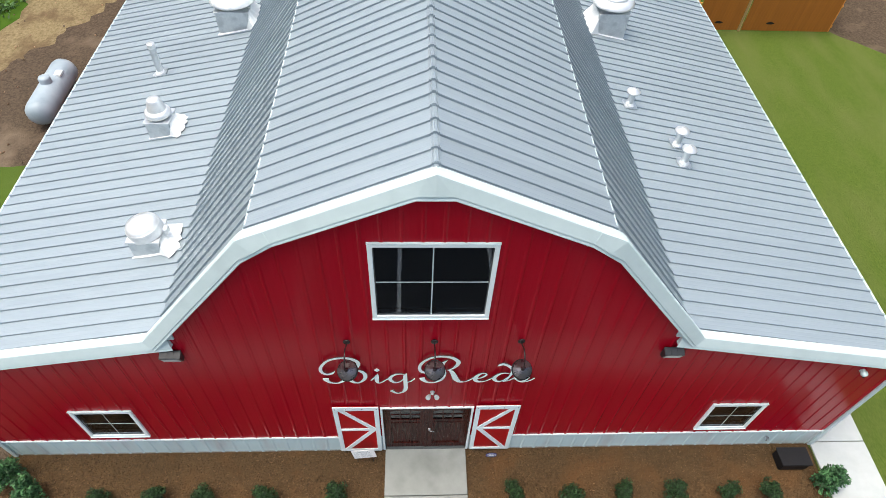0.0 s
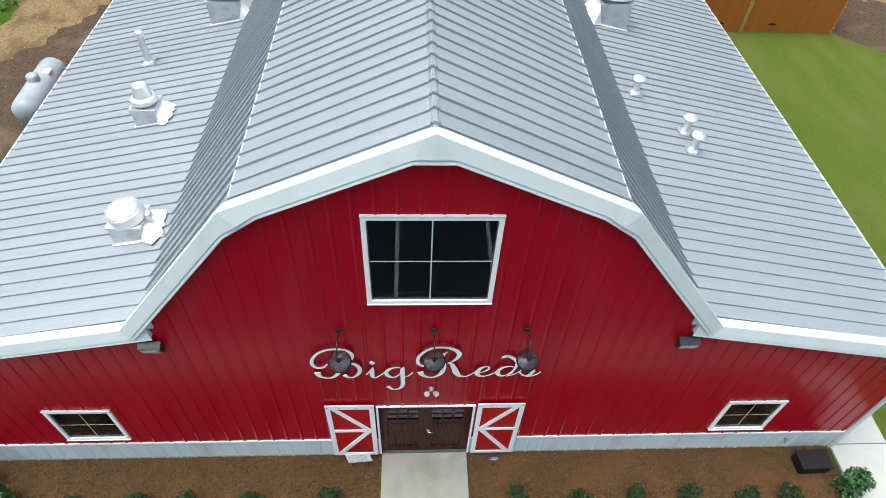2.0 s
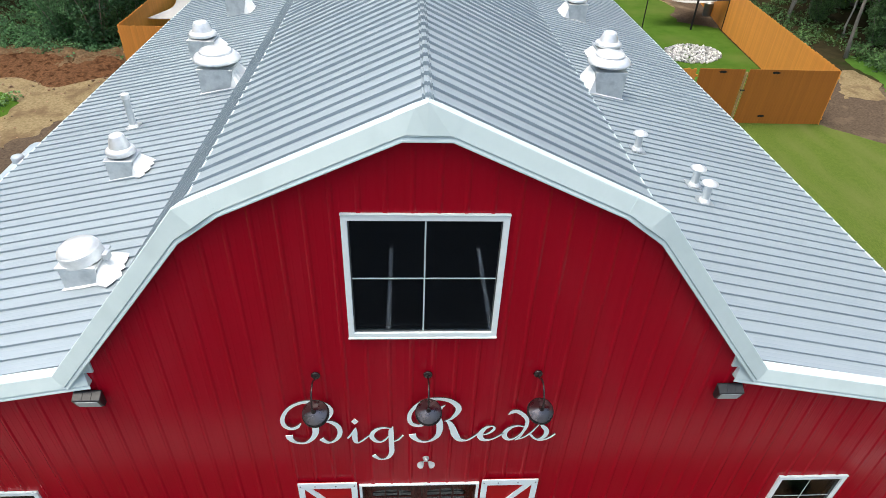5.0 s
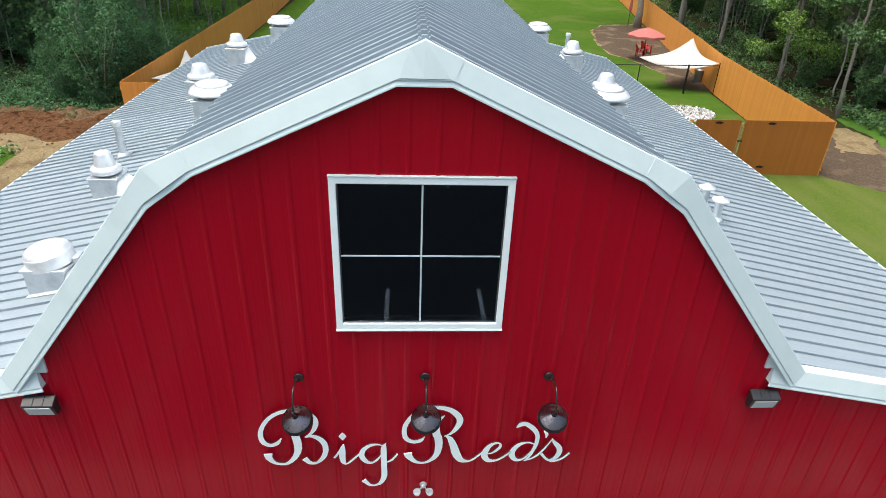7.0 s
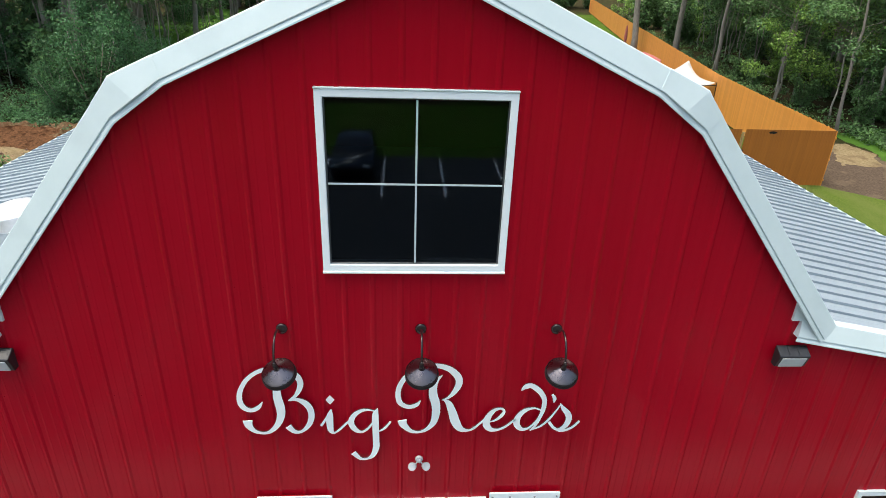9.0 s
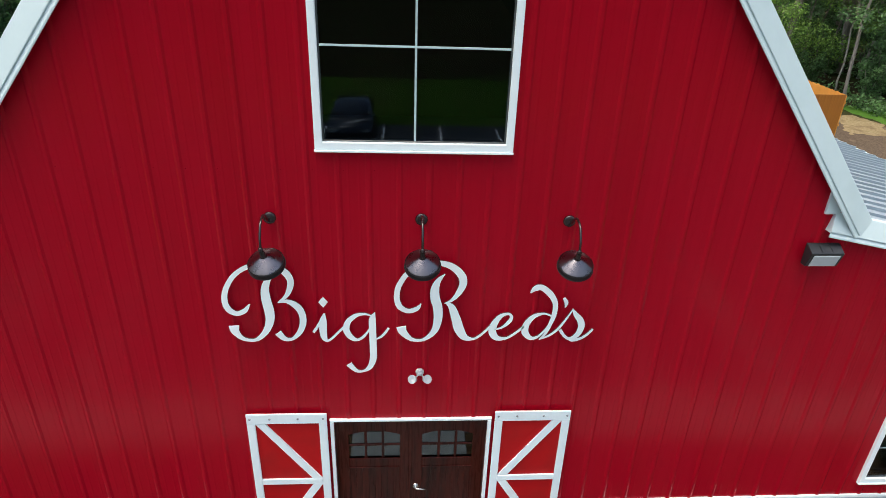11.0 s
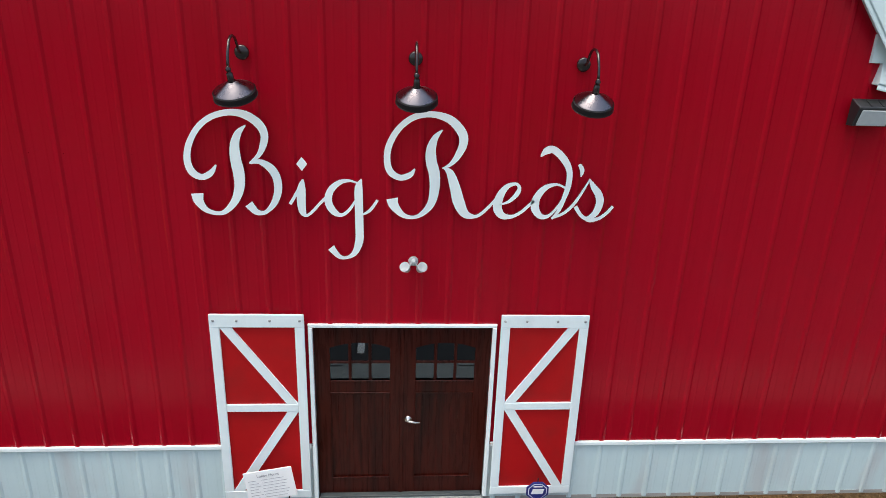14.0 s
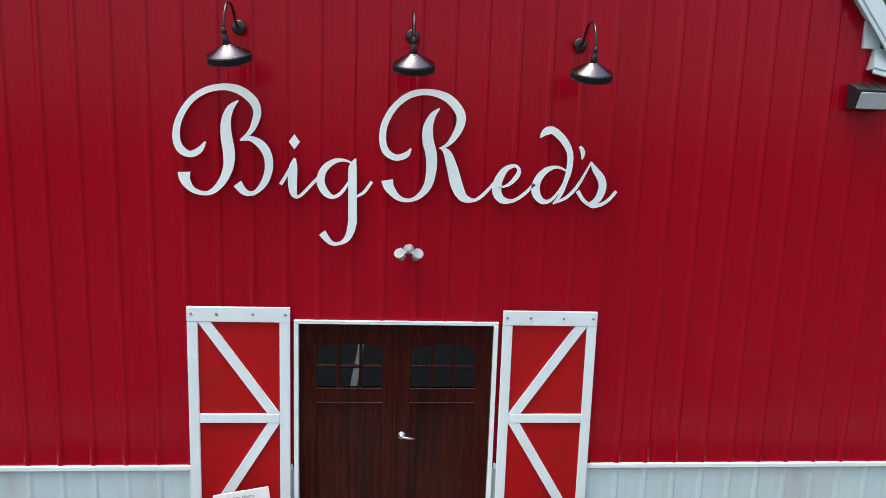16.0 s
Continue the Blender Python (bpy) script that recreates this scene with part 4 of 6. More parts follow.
stroke("e", (0.920, 3.507, 0.012), (1.010, 3.539, 0.030), (1.087, 3.619, 0.045), (1.104, 3.682, 0.034), (1.063, 3.717, 0.030), (0.978, 3.683, 0.054), (0.917, 3.584, 0.079), (0.902, 3.475, 0.088), (0.955, 3.396, 0.069), (1.054, 3.389, 0.035), (1.151, 3.445, 0.032), (1.257, 3.551, 0.030))

stroke("d", (1.566, 3.682, 0.020), (1.471, 3.718, 0.025), (1.361, 3.683, 0.055), (1.285, 3.584, 0.074), (1.276, 3.474, 0.080), (1.340, 3.394, 0.055), (1.427, 3.409, 0.030), (1.520, 3.530, 0.022), (1.567, 3.665, 0.015))

stroke("d", (1.290, 3.986, 0.012), (1.341, 4.043, 0.069), (1.414, 4.053, 0.069), (1.518, 3.966, 0.069), (1.583, 3.848, 0.059), (1.584, 3.702, 0.055), (1.554, 3.580, 0.045), (1.512, 3.456, 0.035), (1.449, 3.370, 0.020))

stroke("s", (1.459, 3.381, 0.022), (1.576, 3.438, 0.030), (1.681, 3.559, 0.030), (1.795, 3.777, 0.015))

stroke("mark", (1.675, 3.918, 0.030), (1.706, 3.864, 0.045), (1.701, 3.798, 0.012))

stroke("s", (1.790, 3.777, 0.015), (1.835, 3.705, 0.055), (1.896, 3.627, 0.075), (1.917, 3.541, 0.076), (1.884, 3.437, 0.066), (1.807, 3.380, 0.041), (1.741, 3.413, 0.036), (1.678, 3.498, 0.040))

stroke("s", (1.781, 3.380, 0.020), (1.833, 3.361, 0.040), (1.921, 3.381, 0.035), (1.993, 3.433, 0.033), (2.054, 3.509, 0.031))

prism([(-0.974 - 0.05, 3.868), (-0.974, 3.868 + 0.066), (-0.974 + 0.05, 3.868), (-0.974, 3.868 - 0.066)], -0.032, -0.019, LETTERS["i"])
for key, bm in LETTERS.items():
    for q in PINS[key]:
        pin = set(box(bm, q[0] - 0.003, q[0] + 0.003, -0.020, 0.05, q[1] - 0.003, q[1] + 0.003))
        for f in bm.faces:
            if pin.issuperset(f.verts):
                f.material_index = 2
    ob = part("letter", bm, LETTER, sign)
    ob.data.materials.append(EDGE_SHADOW)
    ob.data.materials.append(RED)


# ---- wall lamps ----
def gooseneck(roll):
    th = thing("gooseneck_lamp", Matrix(), "dark bronze gooseneck barn lamp on the red wall", "lamp", "gooseneck lamps")
    part("wall_plate", lathe([(0, 0.028), (0.05, 0.026), (0.062, 0.018), (0.066, 0.0), (0, 0.0)], 20, pose(0, 0, 0, 90)), BRONZE, th, smooth=True)
    pts = [(0, -0.02, 0), (0, -0.06, 0.0), (0, -0.10, 0.014), (0, -0.14, 0.052), (0, -0.175, 0.092), (0, -0.22, 0.124), (0, -0.28, 0.138), (0, -0.35, 0.128), (0, -0.41, 0.094),
           (0, -0.45, 0.030), (0, -0.474, -0.02), (0, -0.484, -0.08), (0, -0.485, -0.13)]
    part("arm", tube(pts, 0.0125, 10), BRONZE, th, smooth=True)
    tilt = Matrix.Translation((0, -0.483, -0.128)) @ pose(0, 0, 0, 0, roll) @ pose(0, 0, 0, 25)
    part("socket", lathe([(0, 0.03), (0.016, 0.028), (0.018, 0.012), (0.024, 0.008), (0.024, -0.004), (0.018, -0.008), (0.018, -0.026), (0.026, -0.030), (0.029, -0.085), (0.036, -0.108), (0, -0.108)], 16, tilt), BRONZE, th, smooth=True)
    part("shade", lathe([(0.034, -0.102), (0.044, -0.108), (0.166, -0.178), (0.170, -0.184), (0.162, -0.182), (0.046, -0.114), (0.03, -0.108)], 40, tilt), SHADE, th, "dark bronze conical shade", smooth=True)
    part("rim_band", lathe([(0.171, -0.180), (0.179, -0.188), (0.181, -0.234), (0.185, -0.236), (0.185, -0.241), (0.177, -0.239), (0.175, -0.192), (0.166, -0.185)], 40, tilt), BLACK, th, "black rim band")
    part("bulb", lathe([(0, -0.215), (0.03, -0.2), (0.034, -0.175), (0.018, -0.13), (0, -0.115)], 14, tilt), LENS, th, "unlit frosted bulb")
    return th


lamp = gooseneck(-5)
lamp.matrix_world = pose(-1.46, -0.034, 4.85)
lamp = gooseneck(-2)
lamp.matrix_world = pose(0.078, -0.034, 4.845)
copy_thing(lamp, pose(1.622, -0.034, 4.84))


def wall_pack():
    th = thing("wall_pack_light", Matrix(), "dark bronze wall pack floodlight with sloping lens below the roof trim", "light", "wall packs")
    side = [(-0.01, 0.12), (-0.03, 0.12), (-0.145, 0.055), (-0.15, 0.045), (-0.09, -0.13), (-0.01, -0.13)]
    bm = bmesh.new()
    a = [bm.verts.new((-0.185, y, z)) for y, z in side]
    b = [bm.verts.new((0.185, y, z)) for y, z in side]
    bm.faces.new(a)
    bm.faces.new(b)
    for i in range(len(side)):
        j = (i + 1) % len(side)
        bm.faces.new((a[i], a[j], b[j], b[i]))
    part("housing", soften(bm, 0.008), HOUSING, th)
    for u in (-0.06, 0.06):
        m = Matrix.Translation((u, -0.0875, 0.0875)) @ pose(0, 0, 0, 29.5)
        bm = bmesh.new()
        box(bm, -0.006, 0.006, -0.055, 0.055, -0.004, 0.008, m)
        part("cooling_rib", bm, HOUSING, th)
    m = Matrix.Translation((0, -0.120, -0.0425)) @ pose(0, 0, 0, 18.4)
    bm = bmesh.new()
    box(bm, -0.150, 0.150, -0.010, 0.0, -0.084, 0.072, m)
    part("lens", soften(bm, 0.004), LENS, th, "frosted grey prismatic lens")
    return th


wp = wall_pack()
wp.matrix_world = pose(4.46, -0.03, 4.49)
copy_thing(wp, pose(-4.55, -0.03, 4.49))

twin = thing("twin_floodlight", pose(0.09, -0.022, 2.90) @ Matrix.Diagonal((0.84, 0.84, 0.84, 1)), "white twin-head security floodlight over the doors", "light")
part("base", lathe([(0, 0.03), (0.05, 0.028), (0.058, 0.02), (0.06, 0.0), (0, 0.0)], 20, pose(0, 0, 0, 90)), LAMPGREY, twin, smooth=True)
for s in (-1, 1):
    part("arm", tube([(s * 0.02, -0.02, -0.01), (s * 0.03, -0.05, -0.03), (s * 0.055, -0.075, -0.05)], 0.012, 8), LAMPGREY, twin, smooth=True)
    head = Matrix.Translation((s * 0.085, -0.09, -0.065)) @ pose(0, 0, 0, 55, 0, s * 22)
    part("lamp_head", lathe([(0, -0.05), (0.03, -0.05), (0.045, -0.03), (0.055, 0.03), (0.062, 0.07), (0.056, 0.072), (0.02, 0.05), (0, 0.048)], 18, head), LAMPGREY, twin, smooth=True)
part("sensor", lathe([(0, -0.035), (0.022, -0.03), (0.03, 0), (0.022, 0.03), (0, 0.035)], 14, Matrix.Translation((0, -0.05, 0.005))), LENS, twin, smooth=True)

cam_ = thing("security_camera", pose(8.62, -0.005, 3.60) @ Matrix.Diagonal((0.7, 0.7, 0.7, 1)), "white dome security camera under the eave trim", "camera")
part("bracket", lathe([(0, 0.05), (0.07, 0.048), (0.08, 0.03), (0.085, 0.0), (0, 0.0)], 20, pose(0, 0, 0, 90)), WHITE, cam_, smooth=True)
part("dome", lathe([(0, -0.10), (0.05, -0.09), (0.08, -0.05), (0.09, 0.0), (0.085, 0.05), (0, 0.06)], 20, Matrix.Translation((0, -0.11, 0)) @ pose(0, 0, 0, 20)), WHITE, cam_, smooth=True)
part("lens", lathe([(0, 0.0), (0.035, 0.005), (0.04, 0.02), (0, 0.03)], 14, Matrix.Translation((0, -0.16, -0.085)) @ pose(0, 0, 0, 150)), BLACK, cam_, smooth=True)


# ---- things on the roof ----
def on_roof(x, y):
    return Matrix.Translation((x, y, sheet_z(x)))


def curb(th, w, h):
    """A sheet-metal curb that stands level on the sloping roof."""
    bm = bmesh.new()
    box(bm, -w / 2, w / 2, -w / 2, w / 2, -0.14, h)
    part("curb", soften(bm, 0.012), GALV, th, "galvanised roof curb")
    part("curb_cap", soften(boxes((-w / 2 - 0.025, w / 2 + 0.025, -w / 2 - 0.025, w / 2 + 0.025, h - 0.03, h + 0.015)), 0.006), GALV, th)


def flashing(th, w, s, h, reach=0.3):
    """White membrane round a curb: a narrow skirt downhill, a long slope smeared up the roof behind it."""
    k = -0.212 * s
    bm = bmesh.new()
    n = 56
    ring, top = [], []
    for i in range(n):
        a = 2 * math.pi * i / n
        c, d = math.cos(a), math.sin(a)
        q = (w / 2) / max(abs(c), abs(d)) * 1.02
        hill = max(0.0, min(1.0, (-s * c - 0.62) * 9))
        ragged = 0.75 + 0.22 * noise.noise((i * 1.7, w * 7, s * 3 + th.location.y)) + 0.2 * noise.noise((i * 4.1, w * 5, th.location.y))
        r = q + 0.022 + 0.03 * abs(ragged) + reach * hill * ragged
        ring.append(bm.verts.new((r * c, r * d, k * r * c + (0.040 if hill > 0.5 else 0.012))))
        top.append(bm.verts.new((q * c, q * d, k * q * c * (1 - hill) + 0.035 * (1 - hill) + (h - 0.06) * hill)))
    for i in range(n):
        j = (i + 1) % n
        bm.faces.new((ring[i], ring[j], top[j], top[i]))
    part("flashing", bm, SEALANT, th, "white sealant flashing")


def mushroom_fan(x, y, r, h, group="roof fans"):
    s = 1 if x > 0 else -1
    th = thing("mushroom_fan", on_roof(x, y), "spun aluminium mushroom exhaust fan on a roof curb", "roof fan", group)
    w = r * 1.42
    curb(th, w, h)
    flashing(th, w, s, h, 0.30)
    part("skirt", lathe([(0, h + 0.02), (r * 0.55, h + 0.02), (r * 0.62, h + 0.09), (r * 0.9, h + 0.13), (r * 0.99, h + 0.15), (r, h + 0.17), (r * 0.98, h + 0.2), (r * 0.9, h + 0.27), (r * 0.74, h + 0.33), (r * 0.66, h + 0.34), (0, h + 0.34)], 36), ALU, th, smooth=True)
    part("dome", lathe([(r * 0.68, h + 0.335), (r * 0.69, h + 0.37), (r * 0.64, h + 0.405), (r * 0.45, h + 0.43), (r * 0.2, h + 0.44), (0, h + 0.442)], 36), ALU, th, smooth=True)
    return th


def low_dome_fan(x, y, r, h):
    s = 1 if x > 0 else -1
    th = thing("dome_fan", on_roof(x, y), "round-topped aluminium exhaust fan on a low curb", "roof fan", "roof fans")
    curb(th, r * 1.75, h)
    flashing(th, r * 1.75, s, h, 0.34)
    lean = Matrix.Translation((-s * r * 0.9, 0, h + 0.03)) @ pose(0, 0, 0, 0, 9 * s) @ Matrix.Translation((s * r * 0.9, 0, 0.015))
    part("band", lathe([(0, 0.0), (r * 0.97, 0.0), (r * 1.02, -0.012), (r * 1.03, 0.0), (r, 0.02), (r * 1.0, 0.155), (r * 0.97, 0.19), (0, 0.19)], 36, lean), ALU, th, smooth=True)
    part("dome", lathe([(r * 0.975, 0.18), (r * 0.9, 0.235), (r * 0.7, 0.285), (r * 0.4, 0.31), (0, 0.317)], 36, lean), ALU, th, smooth=True)
    hx = -s * (r * 1.02)
    part("hinge", soften(boxes((min(hx, hx - s * 0.09), max(hx, hx - s * 0.09), -0.07, 0.07, h - 0.02, h + 0.11)), 0.01), GALV, th, "galvanised hinge bracket")
    return th


def cone_fan(x, y, r, h):
    s = 1 if x > 0 else -1
    th = thing("upblast_fan", on_roof(x, y), "tapered aluminium upblast exhaust fan on a roof curb", "roof fan", "roof fans")
    curb(th, r * 1.95, h)
    flashing(th, r * 1.95, s, h, 0.26)
    part("bowl", lathe([(0, h + 0.02), (r * 0.8, h + 0.03), (r * 1.02, h + 0.07), (r * 1.06, h + 0.10), (r * 1.02, h + 0.16), (r * 0.8, h + 0.21), (0, h + 0.21)], 32), ALU, th, smooth=True)
    part("discharge_cone", lathe([(r * 0.76, h + 0.20), (r * 0.70, h + 0.28), (r * 0.55, h + 0.44), (r * 0.51, h + 0.475), (r * 0.36, h + 0.50), (0, h + 0.505)], 32), ALU, th, smooth=True)
    return th


def pipe_vent(x, y, r, h, cap=True):
    s = 1 if x > 0 else -1
    th = thing("vent_pipe", on_roof(x, y), "galvanised vent pipe with rain cap and white sealed base" if cap else "tall grey vent pipe with white sealed base", "vent pipe", "vent pipes")
    part("pipe", lathe([(0, -0.05), (r, -0.05), (r, h), (0, h)], 20), GALV, th, smooth=False)
    part("collar", lathe([(r * 1.55, 0.01), (r * 1.4, 0.045), (r * 1.12, 0.085), (r * 1.05, 0.105), (r, 0.105)], 20), SEALANT, th, smooth=True)
    k = -0.212 * s
    bm = bmesh.new()
    rim = []
    for i in range(28):
        a = 2 * math.pi * i / 28
        q = 0.18 / max(abs(math.cos(a)), abs(math.sin(a))) * (0.95 + 0.22 * noise.noise((i * 0.8, x, y)))
        rim.append(bm.verts.new((q * math.cos(a), q * math.sin(a), k * q * math.cos(a) + 0.042)))
    bm.faces.new(rim)
    ret = bmesh.ops.extrude_face_region(bm, geom=list(bm.faces))
    bmesh.ops.translate(bm, vec=(0, 0, -0.03), verts=[v for v in ret["geom"] if isinstance(v, bmesh.types.BMVert)])
    part("base_flashing", bm, GALV, th, "galvanised base plate")
    if cap:
        part("rain_cap", lathe([(0, h + 0.12), (r * 0.5, h + 0.1), (r * 2.0, h + 0.035), (r * 2.05, h + 0.015), (r * 1.0, h + 0.0), (0, h - 0.0)], 24), ALU, th, smooth=True)
    else:
        part("pipe_cap", lathe([(r * 1.18, h - 0.10), (r * 1.2, h), (r * 1.1, h + 0.02), (0, h + 0.025), ], 20), ALU, th, smooth=True)
    return th


low_dome_fan(-5.46, 2.34, 0.335, 0.38)
cone_fan(-6.23, 6.05, 0.28, 0.42)
pipe_vent(-7.04, 8.62, 0.085, 0.87, cap=False)
mushroom_fan(-5.28, 10.55, 0.62, 0.58)
cone_fan(-6.62, 13.9, 0.40, 0.50)
cone_fan(-6.55, 18.3, 0.36, 0.62)
mushroom_fan(-5.6, 22.3, 0.6, 0.56)
pipe_vent(5.2, 6.96, 0.085, 0.40)
pipe_vent(6.13, 5.66, 0.085, 0.42)
pipe_vent(6.10, 4.98, 0.085, 0.43)
mushroom_fan(5.38, 10.68, 0.60, 0.68)
cone_fan(6.22, 13.6, 0.40, 0.48)
cone_fan(6.32, 18.6, 0.38, 0.58)
pipe_vent(7.1, 22.6, 0.10, 0.85, cap=False)
mushroom_fan(5.65, 22.4, 0.6, 0.58)

# ---- clutter by the front wall ----
notice = thing("notice_board", pose(-1.41, -0.30, 0.0, 0, 0, 0), "white notice board on black stakes before the shutter", "sign")
tilt = Matrix.Translation((0.0, 0.0, 0.43)) @ pose(0, 0, 0, -5, -10, 0)
bm = bmesh.new()
box(bm, -0.26, 0.26, -0.008, 0.008, -0.175, 0.175, tilt)
part("board", soften(bm, 0.003), PAPER, notice, "white printed board")
for u in (-0.17, 0.19):
    part("stake", tube([(u, 0.02, GROUND), (u, 0.03, 0.2), (u, 0.05, 0.5)], 0.008, 6), BLACK, notice, "thin black stake")
txt = bpy.data.curves.new("heading", "FONT")
txt.body = "Lobby Hours"
txt.size = 0.045
txt.extrude = 0.001
txt.align_x = "CENTER"
txt.materials.append(INK)
ob = new("heading", txt)
ob.parent = notice
ob.matrix_basis = tilt @ Matrix.Translation((0.0, -0.0105, 0.105)) @ pose(0, 0, 0, 90)
for r in range(7):
    bm = bmesh.new()
    z = 0.07 - 0.035 * r
    box(bm, -0.22, -0.22 + 0.09 + 0.02 * (r % 3), -0.0105, -0.0085, z - 0.002, z + 0.002, tilt)
    box(bm, -0.08, 0.16 + 0.02 * ((r * 2) % 3), -0.0105, -0.0085, z - 0.002, z + 0.002, tilt)
    part("print_line", bm, INK, notice, "grey line of print")

alarm = thing("yard_sign", pose(1.51, -0.32, 0.03), "blue octagonal yard sign on a thin stake beside the door", "sign")
oct_ = [(0.135 * math.cos(math.pi / 8 + i * math.pi / 4), 0.27 + 0.125 * math.sin(math.pi / 8 + i * math.pi / 4)) for i in range(8)]
part("sign_face", prism(oct_, -0.006, 0.006), BLUE, alarm, "blue sign face")
rim = [(0.112 * math.cos(math.pi / 8 + i * math.pi / 4), 0.27 + 0.104 * math.sin(math.pi / 8 + i * math.pi / 4)) for i in range(8)]
part("border", prism(rim, -0.0085, -0.0065), PAPER, alarm, "white border line")
rim = [(0.103 * math.cos(math.pi / 8 + i * math.pi / 4), 0.27 + 0.096 * math.sin(math.pi / 8 + i * math.pi / 4)) for i in range(8)]
part("inner_face", prism(rim, -0.0105, -0.0087), BLUE, alarm)
part("emblem", prism([(-0.075, 0.235), (0.055, 0.235), (0.075, 0.30), (-0.055, 0.30)], -0.0125, -0.0107), PAPER, alarm, "white slanted emblem bar")
part("caption", boxes((-0.05, 0.05, -0.0125, -0.0107, 0.325, 0.34)), PAPER, alarm, "small white bar of print")
part("stake", tube([(0, 0.012, GROUND - 0.03), (0, 0.012, 0.43)], 0.007, 6), BLACK, alarm, "thin black stake")

chest = thing("utility_box", pose(8.72, -0.44, GROUND), "low black plastic utility box beside the corner wall", "box")
part("body", soften(boxes((-0.34, 0.34, -0.2, 0.2, 0.0, 0.3)), 0.02, 2), BLACK, chest)
part("lid", soften(boxes((-0.37, 0.37, -0.225, 0.225, 0.3, 0.345)), 0.012), BLACK, chest)
spigot = thing("hose_tap", pose(8.1, 0.0, 0.42), "small grey hose tap on the wainscot wall", "tap")
part("pipe", tube([(0, 0.0, 0), (0, -0.06, 0), (0, -0.09, -0.03), (0, -0.09, -0.07)], 0.014, 8), STEEL, spigot, smooth=True)
part("wheel", lathe([(0, 0.0), (0.035, 0.0), (0.04, 0.008), (0.035, 0.015), (0, 0.015)], 12, Matrix.Translation((0, -0.07, 0.03))), STEEL, spigot)


# ---- planting ----
def leaf_mesh(name, centres, spread, count, size, material, flat=0.5, seed=1):
    """Many small bent leaves round a set of centres (x, y, z, radius)."""
    rng = np.random.default_rng(seed)
    c = np.array(centres, float)
    wgt = c[:, 3] ** 2
    pick = rng.choice(len(c), count, p=wgt / wgt.sum())
    d = rng.normal(size=(count, 3))
    d /= np.linalg.norm(d, axis=1)[:, None]
    r = c[pick, 3] * (0.45 + 0.6 * rng.random(count) ** 0.6)
    pos = c[pick, :3] + d * r[:, None] * np.array((1, 1, spread))
    nrm = d * 0.6 + rng.normal(size=(count, 3)) * 0.5 + np.array((0, 0, flat))
    nrm /= np.linalg.norm(nrm, axis=1)[:, None]
    side = np.cross(nrm, rng.normal(size=(count, 3)))
    side /= np.linalg.norm(side, axis=1)[:, None]
    along = np.cross(nrm, side)
    s = size * (0.6 + 0.8 * rng.random(count))[:, None]
    v = np.empty((count, 4, 3))
    v[:, 0] = pos - along * s * 0.6
    v[:, 1] = pos + side * s * 0.36 - nrm * s * 0.12
    v[:, 2] = pos + along * s * 0.7
    v[:, 3] = pos - side * s * 0.36 - nrm * s * 0.12
    me = bpy.data.meshes.new(name)
    me.from_pydata(v.reshape(-1, 3).tolist(), [], [(4 * i, 4 * i + 1, 4 * i + 2, 4 * i + 3) for i in range(count)])
    me.materials.append(material)
    return me


def leafy(name, me, parent, label=""):
    ob = new(name, me)
    ob.parent = parent
    if label:
        ob["label"] = label
    return ob


rnd = random.Random(7)


def clumps(n, rx, rz, z0, size, seed):
    r = random.Random(seed)
    out = []
    for _ in range(n):
        a, q = r.uniform(0, 2 * math.pi), math.sqrt(r.random())
        h = r.random()
        k = math.sin(math.pi * (0.15 + 0.8 * h))
        out.append((rx * q * k * math.cos(a), rx * q * k * math.sin(a), z0 + rz * h, size * r.uniform(0.6, 1.3)))
    return out


def bed_shrub(scale, seed, mat_, label, tall=0.6):
    th = thing("shrub", Matrix(), label, "shrub", "bed shrubs")
    bm = bmesh.new()
    r = random.Random(seed)
    for k in range(5):
        a = k * 1.26
        tube([(0, 0, -0.02), (0.05 * math.cos(a), 0.05 * math.sin(a), 0.12), (0.15 * math.cos(a), 0.15 * math.sin(a), 0.26)], [0.009, 0.007, 0.004], 5, bm)
    part("stem", bm, BARK, th)
    leafy("foliage", leaf_mesh("foliage", clumps(26, 0.25 * scale, 0.36 * tall / 0.6, 0.12, 0.11 * scale, seed), 0.9, 1500, 0.05 * scale, mat_, 0.5, seed), th)
    return th


sh = [bed_shrub(0.84, 3, LEAF3, "small rounded dark green shrub in the mulch bed"), bed_shrub(0.9, 4, LEAF3, "small rounded dark green shrub in the mulch bed")]
spots = [(-7.16, -1.1), (-5.96, -1.09), (-4.93, -1.12), (-3.55, -1.08), (-1.99, -1.08), (1.97, -1.13), (3.26, -1.19), (4.49, -1.18), (5.68, -1.17), (6.9, -1.18), (7.9, -1.17)]
for i, (x, y) in enumerate(spots):
    m = pose(x, y, GROUND + 0.01, 0, 0, i * 67)
    if i < 2:
        sh[i].matrix_world = m
    else:
        copy_thing(sh[i % 2], m)
tallsh = bed_shrub(1.3, 9, LEAF4, "leafy green shrub at the corner of the bed", 1.3)
tallsh.matrix_world = pose(-9.25, -0.55, GROUND)
copy_thing(tallsh, pose(-8.62, -0.95, GROUND, 0, 0, 80))
copy_thing(tallsh, pose(9.3, -0.98, GROUND, 0, 0, 140))

